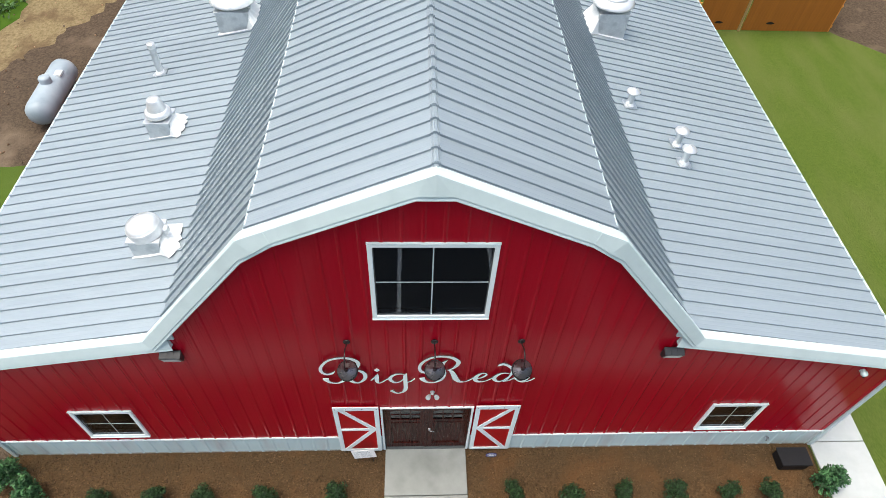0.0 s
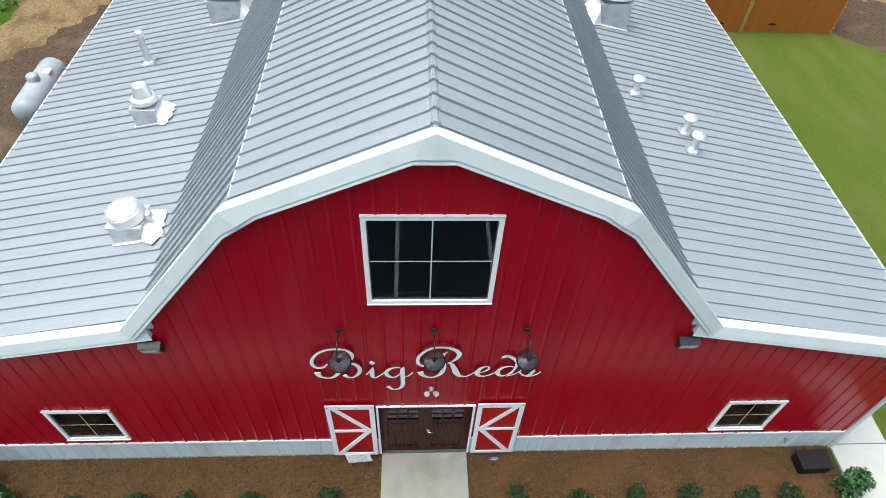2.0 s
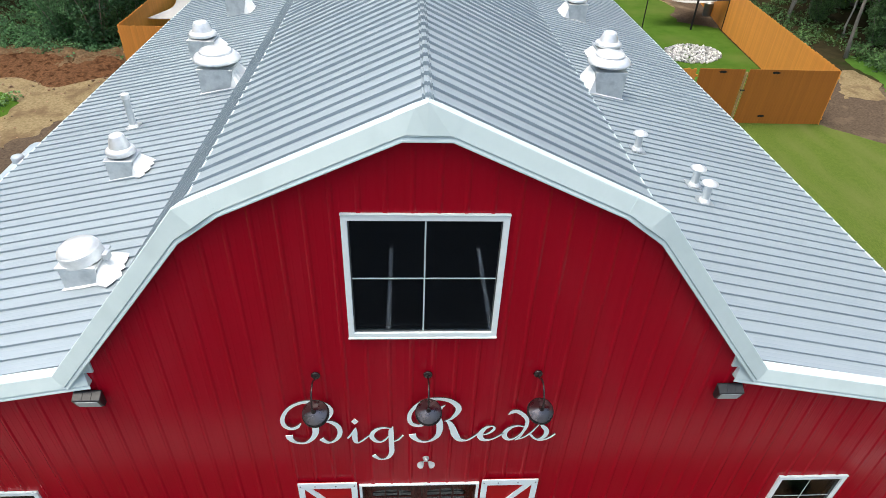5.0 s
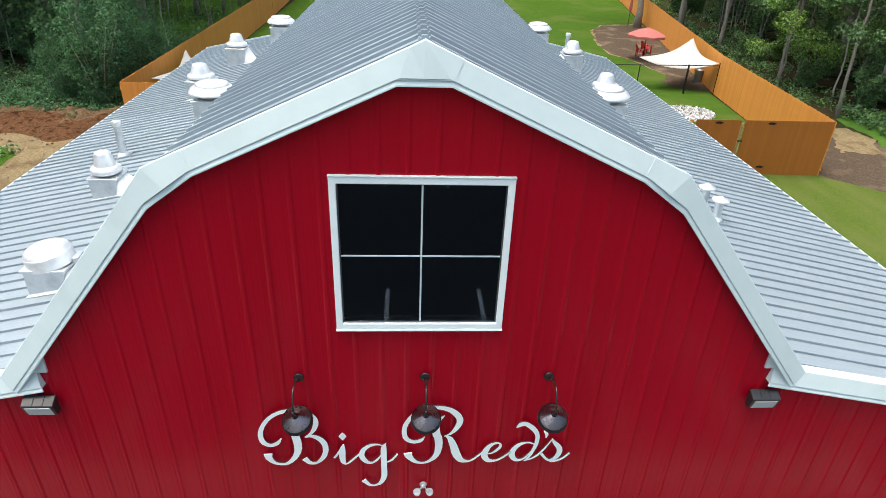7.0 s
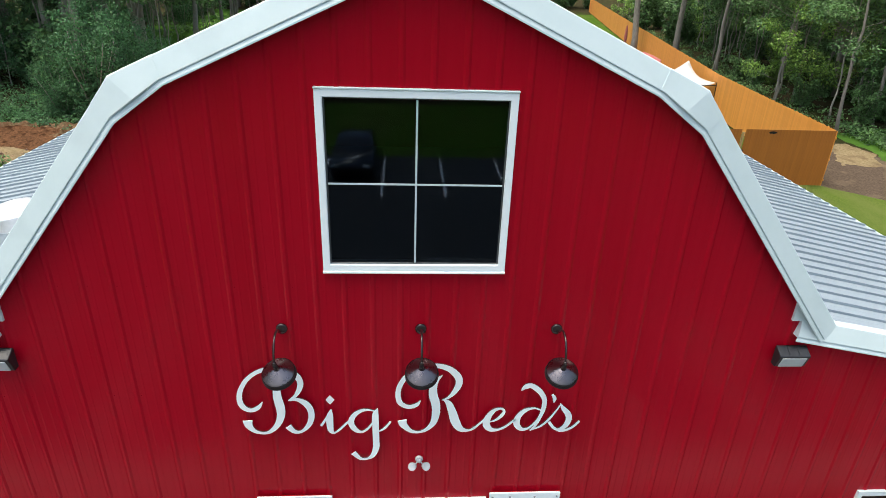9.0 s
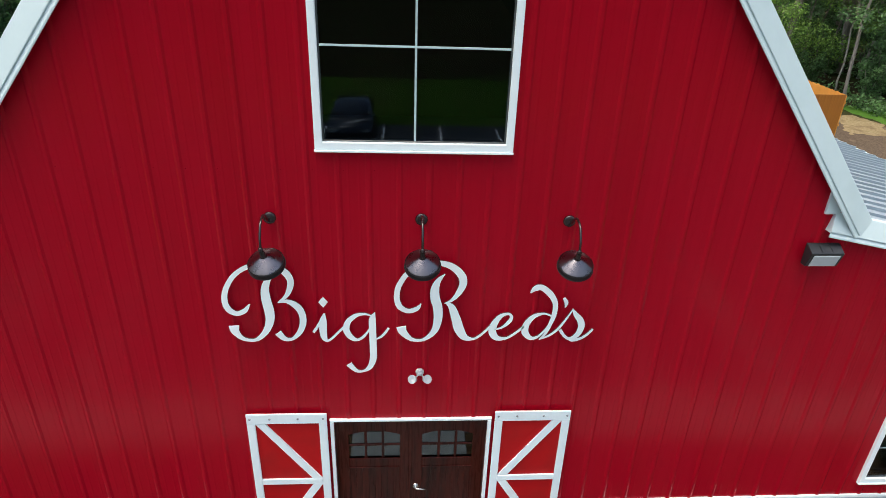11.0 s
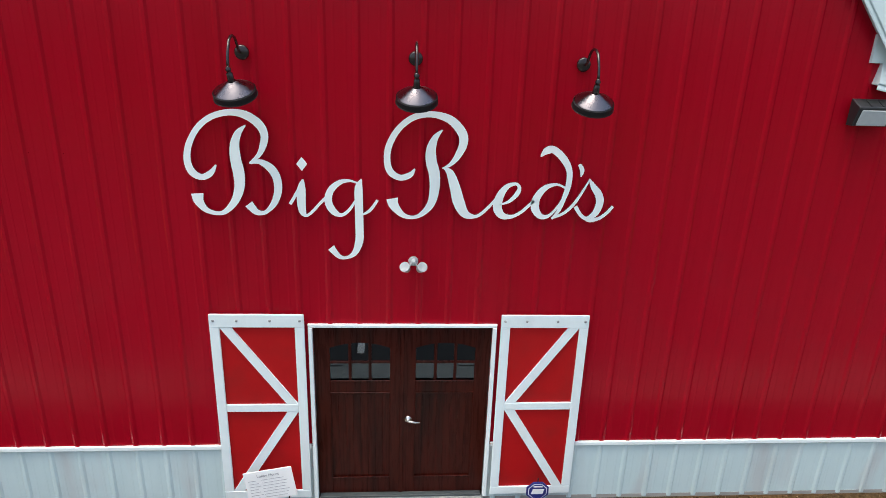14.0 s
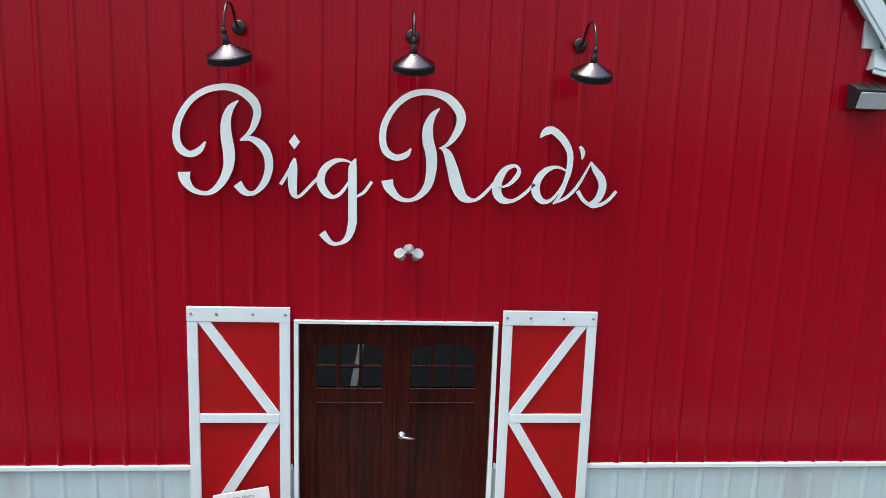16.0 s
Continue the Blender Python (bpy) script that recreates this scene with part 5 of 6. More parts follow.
# wood chips on the bed
rng = np.random.default_rng(5)
n = 12000
px, py = rng.uniform(-9.5, 9.3, n), rng.uniform(-2.02, -0.04, n)
keep = np.abs(px) > 0.98
px, py = px[keep], py[keep]
n = len(px)
ang, ln, wd = rng.uniform(0, math.pi, n), rng.uniform(0.008, 0.026, n), rng.uniform(0.003, 0.007, n)
tz = rng.uniform(-0.3, 0.3, n)
ca, sa = np.cos(ang), np.sin(ang)
vv = np.empty((n, 4, 3))
for i, (u, w) in enumerate(((-1, -1), (1, -1), (1, 1), (-1, 1))):
    vv[:, i, 0] = px + u * ln * ca - w * wd * sa
    vv[:, i, 1] = py + u * ln * sa + w * wd * ca
    vv[:, i, 2] = GROUND + 0.026 + u * ln * tz + 0.006 * w
me = bpy.data.meshes.new("wood_chips")
me.from_pydata(vv.reshape(-1, 3).tolist(), [], [(4 * i, 4 * i + 1, 4 * i + 2, 4 * i + 3) for i in range(n)])
me.materials.append(leaf_mat("loose_chip", (0.09, 0.052, 0.026), (0.16, 0.10, 0.052)))
tagged(new("wood_chips", me), "loose brown wood chips scattered on the bed", "wood chips", "", "stuff")

# ---- gas tank ----
tank = thing("propane_tank", pose(-13.18, 13.08, GROUND, 0, 0, 2), "pale grey horizontal propane tank on the dirt", "gas tank")
prof = [(0, -1.58), (0.18, -1.56), (0.34, -1.48), (0.43, -1.36), (0.46, -1.2), (0.46, 1.2), (0.43, 1.36), (0.34, 1.48), (0.18, 1.56), (0, 1.58)]
part("shell", lathe(prof, 32, Matrix.Translation((0, 0, 0.62)) @ pose(0, 0, 0, 90)), TANK, tank, smooth=True)
part("data_plate", soften(boxes((0.10, 0.34, 0.30, 0.62, 0.98, 1.07)), 0.01), LETTER, tank, "white data plate and valve housing")
part("weld_band", lathe([(0.455, -0.03), (0.464, -0.02), (0.464, 0.02), (0.455, 0.03)], 32, Matrix.Translation((0, 0.55, 0.62)) @ pose(0, 0, 0, 90)), TANK, tank)
part("dome_cover", lathe([(0.2, -0.03), (0.2, 0.16), (0.17, 0.21), (0.09, 0.235), (0, 0.24)], 24, Matrix.Translation((0, -0.1, 1.06))), TANK, tank, "grey hinged valve cover", smooth=True)
for y in (-0.95, 0.95):
    for x in (-0.25, 0.25):
        part("leg", soften(boxes((x - 0.04, x + 0.04, y - 0.06, y + 0.06, 0.0, 0.3)), 0.006), TANK, tank)

# ---- fences ----
BOARD_W, FENCE_H = 0.140, 2.50


def board_mesh(h):
    bm = bmesh.new()
    w = BOARD_W / 2 - 0.0006
    prism([(-w, 0.03), (w, 0.03), (w, h - 0.012), (w - 0.012, h), (-w + 0.012, h), (-w, h - 0.012)], -0.01, 0.01, bm)
    return bm


def fence(name, points, label, near, back=1):
    """Boards along points; rails and posts on the other side. near: how many boards stand as pieces of their own."""
    th = thing(name, Matrix(), label, "fence")
    shared = []
    far = bmesh.new()
    count = 0
    r = random.Random(len(points) + int(abs(points[0][0]) * 10))
    for (xa, ya), (xb, yb) in zip(points, points[1:]):
        d = Vector((xb - xa, yb - ya))
        L = d.length
        d.normalize()
        ang = math.degrees(math.atan2(d.y, d.x))
        for i in range(int(L / BOARD_W)):
            u = (i + 0.5) * BOARD_W
            m = pose(xa + d.x * u, ya + d.y * u, GROUND + r.uniform(-0.012, 0.012), 0, r.uniform(-0.05, 0.05), ang + r.uniform(-0.3, 0.3))
            if count < near:
                if len(shared) < 3:
                    ob = part("board", board_mesh(FENCE_H + 0.012 * len(shared)), FENCE, th)
                    shared.append(ob)
                else:
                    ob = new("board", shared[i % 3].data)
                    ob.parent = th
                ob.matrix_basis = m
            else:
                w = BOARD_W / 2 - 0.0006
                vs = [far.verts.new(m @ Vector(p)) for p in ((-w, -0.01, 0.03), (w, -0.01, 0.03), (w, -0.01, FENCE_H), (-w, -0.01, FENCE_H), (-w, 0.01, 0.03), (w, 0.01, 0.03), (w, 0.01, FENCE_H), (-w, 0.01, FENCE_H))]
                for q in ((0, 1, 2, 3), (5, 4, 7, 6), (3, 2, 6, 7), (0, 3, 7, 4), (1, 5, 6, 2)):
                    far.faces.new([vs[k] for k in q])
            count += 1
        m = pose(xa, ya, GROUND, 0, 0, ang)
        for z in (0.3, 1.25, 2.2):
            bm = bmesh.new()
            box(bm, 0, L, back * 0.012 if back > 0 else -0.05, 0.05 if back > 0 else -0.012, z - 0.045, z + 0.045, m)
            part("rail", bm, FENCE, th)
        for k in range(int(L / 2.4)):
            bm = bmesh.new()
            u = min(k * 2.4 + 0.4, L)
            box(bm, u - 0.045, u + 0.045, 0.052 if back > 0 else -0.142, 0.142 if back > 0 else -0.052, -0.1, FENCE_H - 0.08, m)
            part("post", bm, FENCE, th)
    if far.faces:
        ob = part("board_run", far, FENCE, th)
        ob["kind"] = "stuff"
    else:
        far.free()
    return th


fence("side_fence", [(18.48, 19.07), (19.9, 33.0), (35.3, 119.0)], "tall orange-stained cedar board fence along the woods", 290, back=-1)
fence("left_fence", [(-13.4, 23.2), (-13.6, 60.0), (-14.5, 92.0)], "orange-stained cedar board fence beside dense undergrowth", 260, back=1)
fence("corner_fence", [(-13.38, 23.15), (-9.6, 23.15)], "short orange-stained cedar fence beside the barn", 40)
fence("yard_fence", [(9.7, 19.05), (12.2, 19.05)], "short orange-stained cedar fence beside the gates", 40)


def gate(x0, x1, hinge_x, label):
    th = thing("gate", Matrix(), label, "gate", "fence gates")
    n = int((x1 - x0) / BOARD_W)
    w = (x1 - x0) / n
    first = None
    for i in range(n):
        if first is None:
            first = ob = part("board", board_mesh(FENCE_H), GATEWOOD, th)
        else:
            ob = new("board", first.data)
            ob.parent = th
        ob.matrix_basis = pose(x0 + w * (i + 0.5), 19.05, GROUND + 0.03, 0, 0, rnd.uniform(-0.3, 0.3))
    for z in (0.3, 2.25):
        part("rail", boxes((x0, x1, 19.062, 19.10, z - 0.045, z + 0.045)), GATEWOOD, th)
    for z in (0.32, 2.3):
        bm = prism([(hinge_x - 0.2, z), (hinge_x - 0.1, z - 0.05), (hinge_x - 0.03, z - 0.035), (hinge_x + 0.03, z - 0.055), (hinge_x + 0.1, z - 0.045), (hinge_x + 0.2, z), (hinge_x + 0.1, z + 0.045), (hinge_x, z + 0.06), (hinge_x - 0.1, z + 0.05)], 19.03, 19.037)
        part("hinge", bm, BLACK, th, "black strap hinge")
    return th


gate(12.22, 14.22, 13.25, "orange-stained cedar gate leaf with black strap hinges")
gate(14.40, 18.42, 15.6, "wide orange-stained cedar gate leaf with black strap hinges")
post = thing("gate_post", pose(14.31, 19.05, GROUND), "raw pale pine gate post with black latch", "post")
part("timber", soften(boxes((-0.045, 0.045, -0.02, 0.06, 0, 2.40)), 0.006), POST, post)
part("latch", soften(boxes((-0.07, 0.14, -0.05, -0.021, 1.58, 1.64)), 0.005), BLACK, post, "black gate latch")


# ---- fenced yard ----
def sail(a, b, c, label, front=0.0, hollow=0.17):
    th = thing("shade_sail", Matrix(), label, "shade sail", "shade sails")
    A, B, C = Vector(a), Vector(b), Vector(c)
    bm = bmesh.new()
    n = 14
    cen = (A + B + C) / 3
    rows = []
    for i in range(n + 1):
        row = []
        for j in range(n + 1 - i):
            u, v = i / n, j / n
            w = 1 - u - v
            p = A * w + B * u + C * v
            pull = 4 * (w * u + u * v + v * w) / 1.34
            edge = min(u, v, w)
            inward = hollow * (1 - min(1, edge * 3)) * 4 * max(w * u if v == edge else 0, u * v if w == edge else 0, v * w if u == edge else 0)
            if v == edge:
                inward = 0.0
            p = p + (cen - p) * inward - Vector((0, 0, 0.36 * pull + front * 4 * w * u * (1 - v) ** 2))
            row.append(bm.verts.new(p))
        rows.append(row)
    for i in range(n):
        for j in range(n - i):
            bm.faces.new((rows[i][j], rows[i + 1][j], rows[i][j + 1]))
            if j < n - i - 1:
                bm.faces.new((rows[i + 1][j], rows[i + 1][j + 1], rows[i][j + 1]))
    bmesh.ops.recalc_face_normals(bm, faces=bm.faces)
    bmesh.ops.solidify(bm, geom=list(bm.faces), thickness=0.006)
    part("cloth", bm, SAIL, th, smooth=True)
    return th


sail((19.9, 33.3, 1.85), (14.9, 34.2, 1.95), (20.35, 38.8, 2.45), "white triangular shade sail stretched over the yard corner", 0.25)
sail((-13.35, 26.6, 1.75), (-10.6, 29.8, 1.50), (-13.35, 32.4, 2.05), "white triangular shade sail beside the cedar fence", 0.0, 0.42)
rail = thing("yard_railing", Matrix(), "thin black steel railing with posts in the yard", "railing")
for x, h in ((19.95, 1.95), (17.9, 1.80), (14.7, 1.75), (11.6, 1.75)):
    part("post", tube([(x, 33.2, GROUND), (x, 33.2, h - 0.05)], 0.065 if x > 17 else 0.035, 8), BLACK, rail)
part("top_rail", tube([(19.95, 33.2, 1.72), (17.85, 33.2, 1.70), (14.7, 33.2, 1.66), (11.6, 33.2, 1.62)], 0.028, 6), BLACK, rail)

umb = thing("patio_umbrella", pose(18.75, 43.6, GROUND - 0.0), "open faded red patio umbrella over the chairs", "umbrella")
part("pole", tube([(0, 0, 0), (0, 0, 2.35)], 0.03, 8), BLACK, umb)
bm = bmesh.new()
top = bm.verts.new((0, 0, 2.45))
ring = []
for i in range(16):
    a = 2 * math.pi * i / 16
    q = 1.5 if i % 2 == 0 else 1.42
    ring.append(bm.verts.new((q * math.cos(a), q * math.sin(a), 1.88 if i % 2 == 0 else 1.93)))
mid = [bm.verts.new((v.co.x * 0.5, v.co.y * 0.5, 2.22)) for v in ring]
low = [bm.verts.new((v.co.x, v.co.y, v.co.z - 0.16)) for v in ring]
for i in range(16):
    j = (i + 1) % 16
    bm.faces.new((top, mid[i], mid[j]))
    bm.faces.new((mid[i], ring[i], ring[j], mid[j]))
    bm.faces.new((ring[i], low[i], low[j], ring[j]))
part("canopy", bm, CLOTH, umb, "faded red cloth canopy")
closed = thing("folded_umbrella", pose(22.9, 60.3, GROUND), "folded dark red patio umbrella on its pole", "umbrella")
part("pole", tube([(0, 0, 0), (0, 0, 2.6)], 0.03, 8), BLACK, closed)
part("canopy", lathe([(0, 2.95), (0.05, 2.9), (0.12, 2.5), (0.17, 1.7), (0.1, 1.25), (0, 1.25)], 12), CLOTH, closed)


def garden_chair():
    th = thing("garden_chair", Matrix(), "red slatted garden armchair under the umbrella", "chair", "garden chairs")
    for i in range(5):
        x = -0.24 + 0.12 * i
        bm = bmesh.new()
        box(bm, -0.05, 0.05, -0.012, 0.012, 0, 0.72 - 0.05 * abs(i - 2), pose(x, 0.22, 0.36, -22))
        part("back_slat", bm, REDPLASTIC, th)
        bm = bmesh.new()
        box(bm, -0.29, 0.29, -0.28 + 0.1 * i, -0.19 + 0.1 * i, 0.40 - 0.015 * i, 0.42 - 0.015 * i)
        part("seat_slat", bm, REDPLASTIC, th)
    for s in (-1, 1):
        part("armrest", soften(boxes((s * 0.34 - 0.06, s * 0.34 + 0.06, -0.35, 0.35, 0.60, 0.625)), 0.005), REDPLASTIC, th)
        part("leg", boxes((s * 0.31 - 0.025, s * 0.31 + 0.025, -0.32, -0.22, 0, 0.60)), REDPLASTIC, th)
        part("leg", boxes((s * 0.31 - 0.025, s * 0.31 + 0.025, 0.25, 0.34, 0, 0.60)), REDPLASTIC, th)
    return th


ch = garden_chair()
ch.matrix_world = pose(18.9, 44.7, GROUND, 0, 0, 60)
copy_thing(ch, pose(19.9, 46.2, GROUND, 0, 0, 100))
binn = thing("rubbish_bin", pose(20.25, 36.5, GROUND), "grey round rubbish bin under the shade sail", "bin")
part("body", lathe([(0, 0), (0.26, 0), (0.31, 0.8), (0, 0.8)], 20), STEEL, binn, smooth=False)
part("lid", lathe([(0.33, 0.79), (0.33, 0.83), (0.2, 0.92), (0, 0.94)], 20), STEEL, binn)

# pale stones
bm = bmesh.new()
r = random.Random(11)
for _ in range(1000):
    u, v = r.uniform(-1, 1), r.uniform(-1, 1)
    if u * u + v * v > 1:
        continue
    q = r.uniform(0.05, 0.12)
    m = pose(16.2 + 1.7 * u + 0.4 * v, 28.5 + 1.6 * v, GROUND + q * 0.3, r.uniform(0, 360), r.uniform(0, 360), r.uniform(0, 360)) @ Matrix.Diagonal((q, q * r.uniform(0.6, 1), q * 0.6, 1))
    bmesh.ops.create_icosphere(bm, subdivisions=1, radius=1.0, matrix=m)
tagged(part("river_stones", bm, leaf_mat("pale_stones", (0.40, 0.40, 0.39), (0.52, 0.52, 0.51))), "heap of pale river stones in the lawn", "stones", "", "stuff")

# clay bank at the woods' edge and clods on the soil
bm = bmesh.new()
nx, ny = 120, 40
grid = []
for j in range(ny + 1):
    row = []
    for i in range(nx + 1):
        x, y = -31 + 17.4 * i / nx, 22.6 + 5.0 * j / ny
        e = math.sin(math.pi * j / ny) * min(1, i / 6, (nx - i) / 10)
        h = e * (0.42 + 0.35 * noise.noise((x * 0.5, y * 0.5, 3)) + 0.24 * noise.noise((x * 1.7, y * 1.7, 5)) + 0.14 * noise.noise((x * 4, y * 4, 9)))
        row.append(bm.verts.new((x, y + (0.5 + 1.1 * (1 - j / ny)) * noise.noise((x * 0.45, 0, 1)), GROUND - 0.03 + max(h, -0.01))))
    grid.append(row)
for j, (a, b) in enumerate(zip(grid, grid[1:])):
    for i in range(nx):
        f = bm.faces.new((a[i], a[i + 1], b[i + 1], b[i]))
        f.material_index = 1 if j + 9 * noise.noise((i * 0.11, j * 0.2, 7)) + 4 * noise.noise((i * 0.5, j * 0.6, 2)) > 17 else 0
bank = part("clay_bank", bm, CLAY, smooth=True)
bank.data.materials.append(BANK)
tagged(bank, "low bank of reddish clay and loose tan earth by the woods", "earth bank", "", "structure")
bm = bmesh.new()
for k in range(620):
    x, y = (r.uniform(-24, -9.8), r.uniform(9.5, 26)) if k < 300 else (r.uniform(-30, -13.5), r.uniform(21.6, 26.6))
    q = r.uniform(0.015, 0.05) if k < 300 else r.uniform(0.02, 0.08)
    bmesh.ops.create_icosphere(bm, subdivisions=1, radius=q, matrix=pose(x, y, GROUND + q * 0.2, r.uniform(0, 360), r.uniform(0, 360), 0))
tagged(part("clods", bm, leaf_mat("earth_clods", (0.10, 0.055, 0.033), (0.26, 0.17, 0.105))), "scattered earth clods and pebbles on bare soil", "clods", "", "stuff")

# ---- parked car across the lot, seen in the panes ----
car = thing("car", pose(-2.35, -20.9, GROUND, 0, 0, 0), "dark parked car in a far parking bay", "car")
side = [(-2.2, 0.35), (-2.25, 0.75), (-1.9, 0.95), (-1.1, 1.02), (-0.6, 1.45), (1.0, 1.48), (1.75, 1.05), (2.2, 0.98), (2.25, 0.4)]
bm = bmesh.new()
a = [bm.verts.new((-0.88 if z < 1.1 else -0.68, -y, z)) for y, z in side]
b = [bm.verts.new((0.88 if z < 1.1 else 0.68, -y, z)) for y, z in side]
bm.faces.new(a)
bm.faces.new(b)
for i in range(len(a)):
    j = (i + 1) % len(a)
    bm.faces.new((a[i], a[j], b[j], b[i]))
part("body", soften(bm, 0.06, 2), CARPAINT, car, smooth=True)
for x in (-0.8, 0.8):
    for y in (-1.4, 1.35):
        wheel = part("wheel", lathe([(0, -0.1), (0.30, -0.1), (0.33, -0.06), (0.33, 0.06), (0.30, 0.1), (0, 0.1)], 20, Matrix.Translation((x, y, 0.33)) @ pose(0, 0, 0, 0, 90)), BLACK, car)
    part("headlight", soften(boxes((x * 0.8 - 0.17, x * 0.8 + 0.17, 2.18, 2.27, 0.66, 0.8)), 0.02), LENS, car, "clear headlight")

# ---- woods ----


def limb(r, bm, p, d, length, rad, depth, tips):
    pts, rr = [p], [rad]
    n = 3
    q = p.copy()
    for i in range(n):
        d = (d + Vector((r.uniform(-0.18, 0.18), r.uniform(-0.18, 0.18), r.uniform(-0.05, 0.16)))).normalized()
        q = q + d * length / n
        pts.append(q.copy())
        rr.append(rad * (1 - 0.75 * (i + 1) / n))
    tube(pts, rr, 4, bm)
    tips.append((q, length))
    if depth:
        for i in (1, 2):
            dd = (d + Vector((r.uniform(-0.9, 0.9), r.uniform(-0.9, 0.9), r.uniform(-0.1, 0.4)))).normalized()
            limb(r, bm, pts[i], dd, length * 0.6, rr[i] * 0.7, depth - 1, tips)


def tree(seed, h, rad, low, leaves, size, mat_, label):
    r = random.Random(seed)
    th = thing("tree", Matrix(), label, "tree", "woodland trees")
    bm = bmesh.new()
    pts, rr = [], []
    x = y = 0.0
    n = 12
    for i in range(n + 1):
        u = i / n
        pts.append((x, y, -0.2 + h * u))
        rr.append(rad * (1.35 if i == 0 else 1 - 0.75 * u))
        x += r.uniform(-0.16, 0.16)
        y += r.uniform(-0.16, 0.16)
    tube(pts, rr, 10, bm)
    tips = []
    k = 15
    for i in range(k):
        u = low + (0.96 - low) * i / k
        j = int(u * n)
        p = Vector(pts[j]).lerp(Vector(pts[min(j + 1, n)]), u * n - j)
        a = i * 2.4 + r.uniform(-0.4, 0.4)
        limb(r, bm, p, Vector((math.cos(a), math.sin(a), 0.35)), h * (0.24 - 0.12 * (u - low)) * r.uniform(0.7, 1.2), rad * 0.3 * (1.1 - u), 1, tips)
    part("trunk", bm, BARK, th, "grey bark trunk and limbs", smooth=True)
    cen = [(q.x, q.y, q.z, 0.35 * L * r.uniform(0.7, 1.2) + 0.25) for q, L in tips]
    leafy("crown", leaf_mesh("crown", cen, 0.6, leaves, size, mat_, 0.6, seed), th)
    return th


def thicket(seed, rx, h, leaves, size, mat_, label):
    th = thing("bush", Matrix(), label, "bush", "woodland bushes")
    r = random.Random(seed)
    bm = bmesh.new()
    cen = []
    for k in range(7):
        a = k * 0.9 + r.uniform(-0.3, 0.3)
        q = rx * r.uniform(0.2, 0.8)
        hh = h * r.uniform(0.6, 1.0)
        tip = Vector((q * math.cos(a), q * math.sin(a), hh * 0.85))
        tube([(0.1 * math.cos(a), 0.1 * math.sin(a), -0.1), tip * 0.5 + Vector((0, 0, 0.1)), tip], [0.04, 0.028, 0.01], 5, bm)
        for m in range(5):
            u = 0.2 + 0.8 * m / 4
            cen.append((tip.x * u + r.uniform(-0.4, 0.4), tip.y * u + r.uniform(-0.4, 0.4), hh * u * 0.95 + r.uniform(-0.1, 0.2), rx * r.uniform(0.2, 0.38)))
    part("stem", bm, BARK, th, smooth=True)
    leafy("foliage", leaf_mesh("foliage", cen, 0.75, leaves, size, mat_, 0.5, seed), th)
    return th


T1 = tree(21, 17, 0.19, 0.36, 2300, 0.31, LEAF, "slender woodland tree with grey trunk and full green crown")
T2 = tree(22, 15, 0.15, 0.26, 2300, 0.30, LEAF, "slender woodland tree with grey trunk and full green crown")
T3 = tree(23, 10, 0.09, 0.08, 3800, 0.17, LEAF2, "young light-green woodland tree with thin trunk")
T4 = tree(24, 19, 0.27, 0.5, 2300, 0.31, LEAF, "tall woodland tree with thick bare lower trunk")
B1 = thicket(31, 1.9, 3.6, 3500, 0.155, LEAF, "dense leafy green bush at the woods' edge")
B2 = thicket(32, 1.6, 2.4, 2700, 0.145, LEAF2, "light green leafy bush at the woods' edge")
B3 = thicket(33, 2.3, 5.2, 4000, 0.165, LEAF, "tall leafy green thicket at the woods' edge")
B4 = thicket(34, 2.6, 5.0, 1150, 0.34, LEAF, "broad shadowy green thicket deep in the woods")
T5 = tree(25, 12, 0.06, 0.45, 1500, 0.26, LEAF, "slim pale-trunked young woodland tree")
F1 = tree(27, 12, 0.075, 0.12, 7000, 0.13, LEAF2, "slim young tree clothed in light green leaves")
F2 = tree(28, 15, 0.11, 0.30, 7000, 0.14, LEAF, "slim woodland tree with pale grey trunk and fine green leaves")
BL1 = thicket(35, 1.9, 3.6, 5600, 0.095, LEAF4, "dense blue-green bush at the woods' edge")
BL3 = thicket(36, 2.3, 5.2, 6400, 0.10, LEAF4, "tall dense blue-green thicket at the woods' edge")
TL = tree(26, 10, 0.05, 0.08, 6000, 0.10, LEAF4, "young woodland tree with thin trunk and dark leaves")
used = set()


def put(ob, x, y, turn, scale=1.0):
    m = pose(x, y, GROUND - 0.02, 0, 0, turn)
    if ob.name not in used:
        used.add(ob.name)
        ob.scale = (scale,) * 3
        ob.matrix_basis = m @ Matrix.Diagonal((scale, scale, scale, 1))
        return ob
    c = copy_thing(ob, m)
    c.matrix_basis = m @ Matrix.Diagonal((scale, scale, scale, 1))
    return c


# single trunks that stand out
put(T4, 23.6, 59.5, 0, 1.25)
put(T4, 27.6, 58.0, 120, 1.2)
put(T1, 27.4, 48.5, 40)
put(F2, 26.4, 37.0, 200)
put(F2, 25.4, 28.4, 250, 0.95)
put(F2, 29.5, 31.0, 310)
put(F1, 25.6, 35.6, 30, 0.9)
put(F2, 29.0, 41.5, 70, 0.9)
put(F1, 31.5, 34.0, 150, 1.0)
put(F2, 31.0, 45.0, 20)
put(F2, 33.0, 38.0, 80)
put(F2, 30.0, 54.0, 140)
r = random.Random(77)
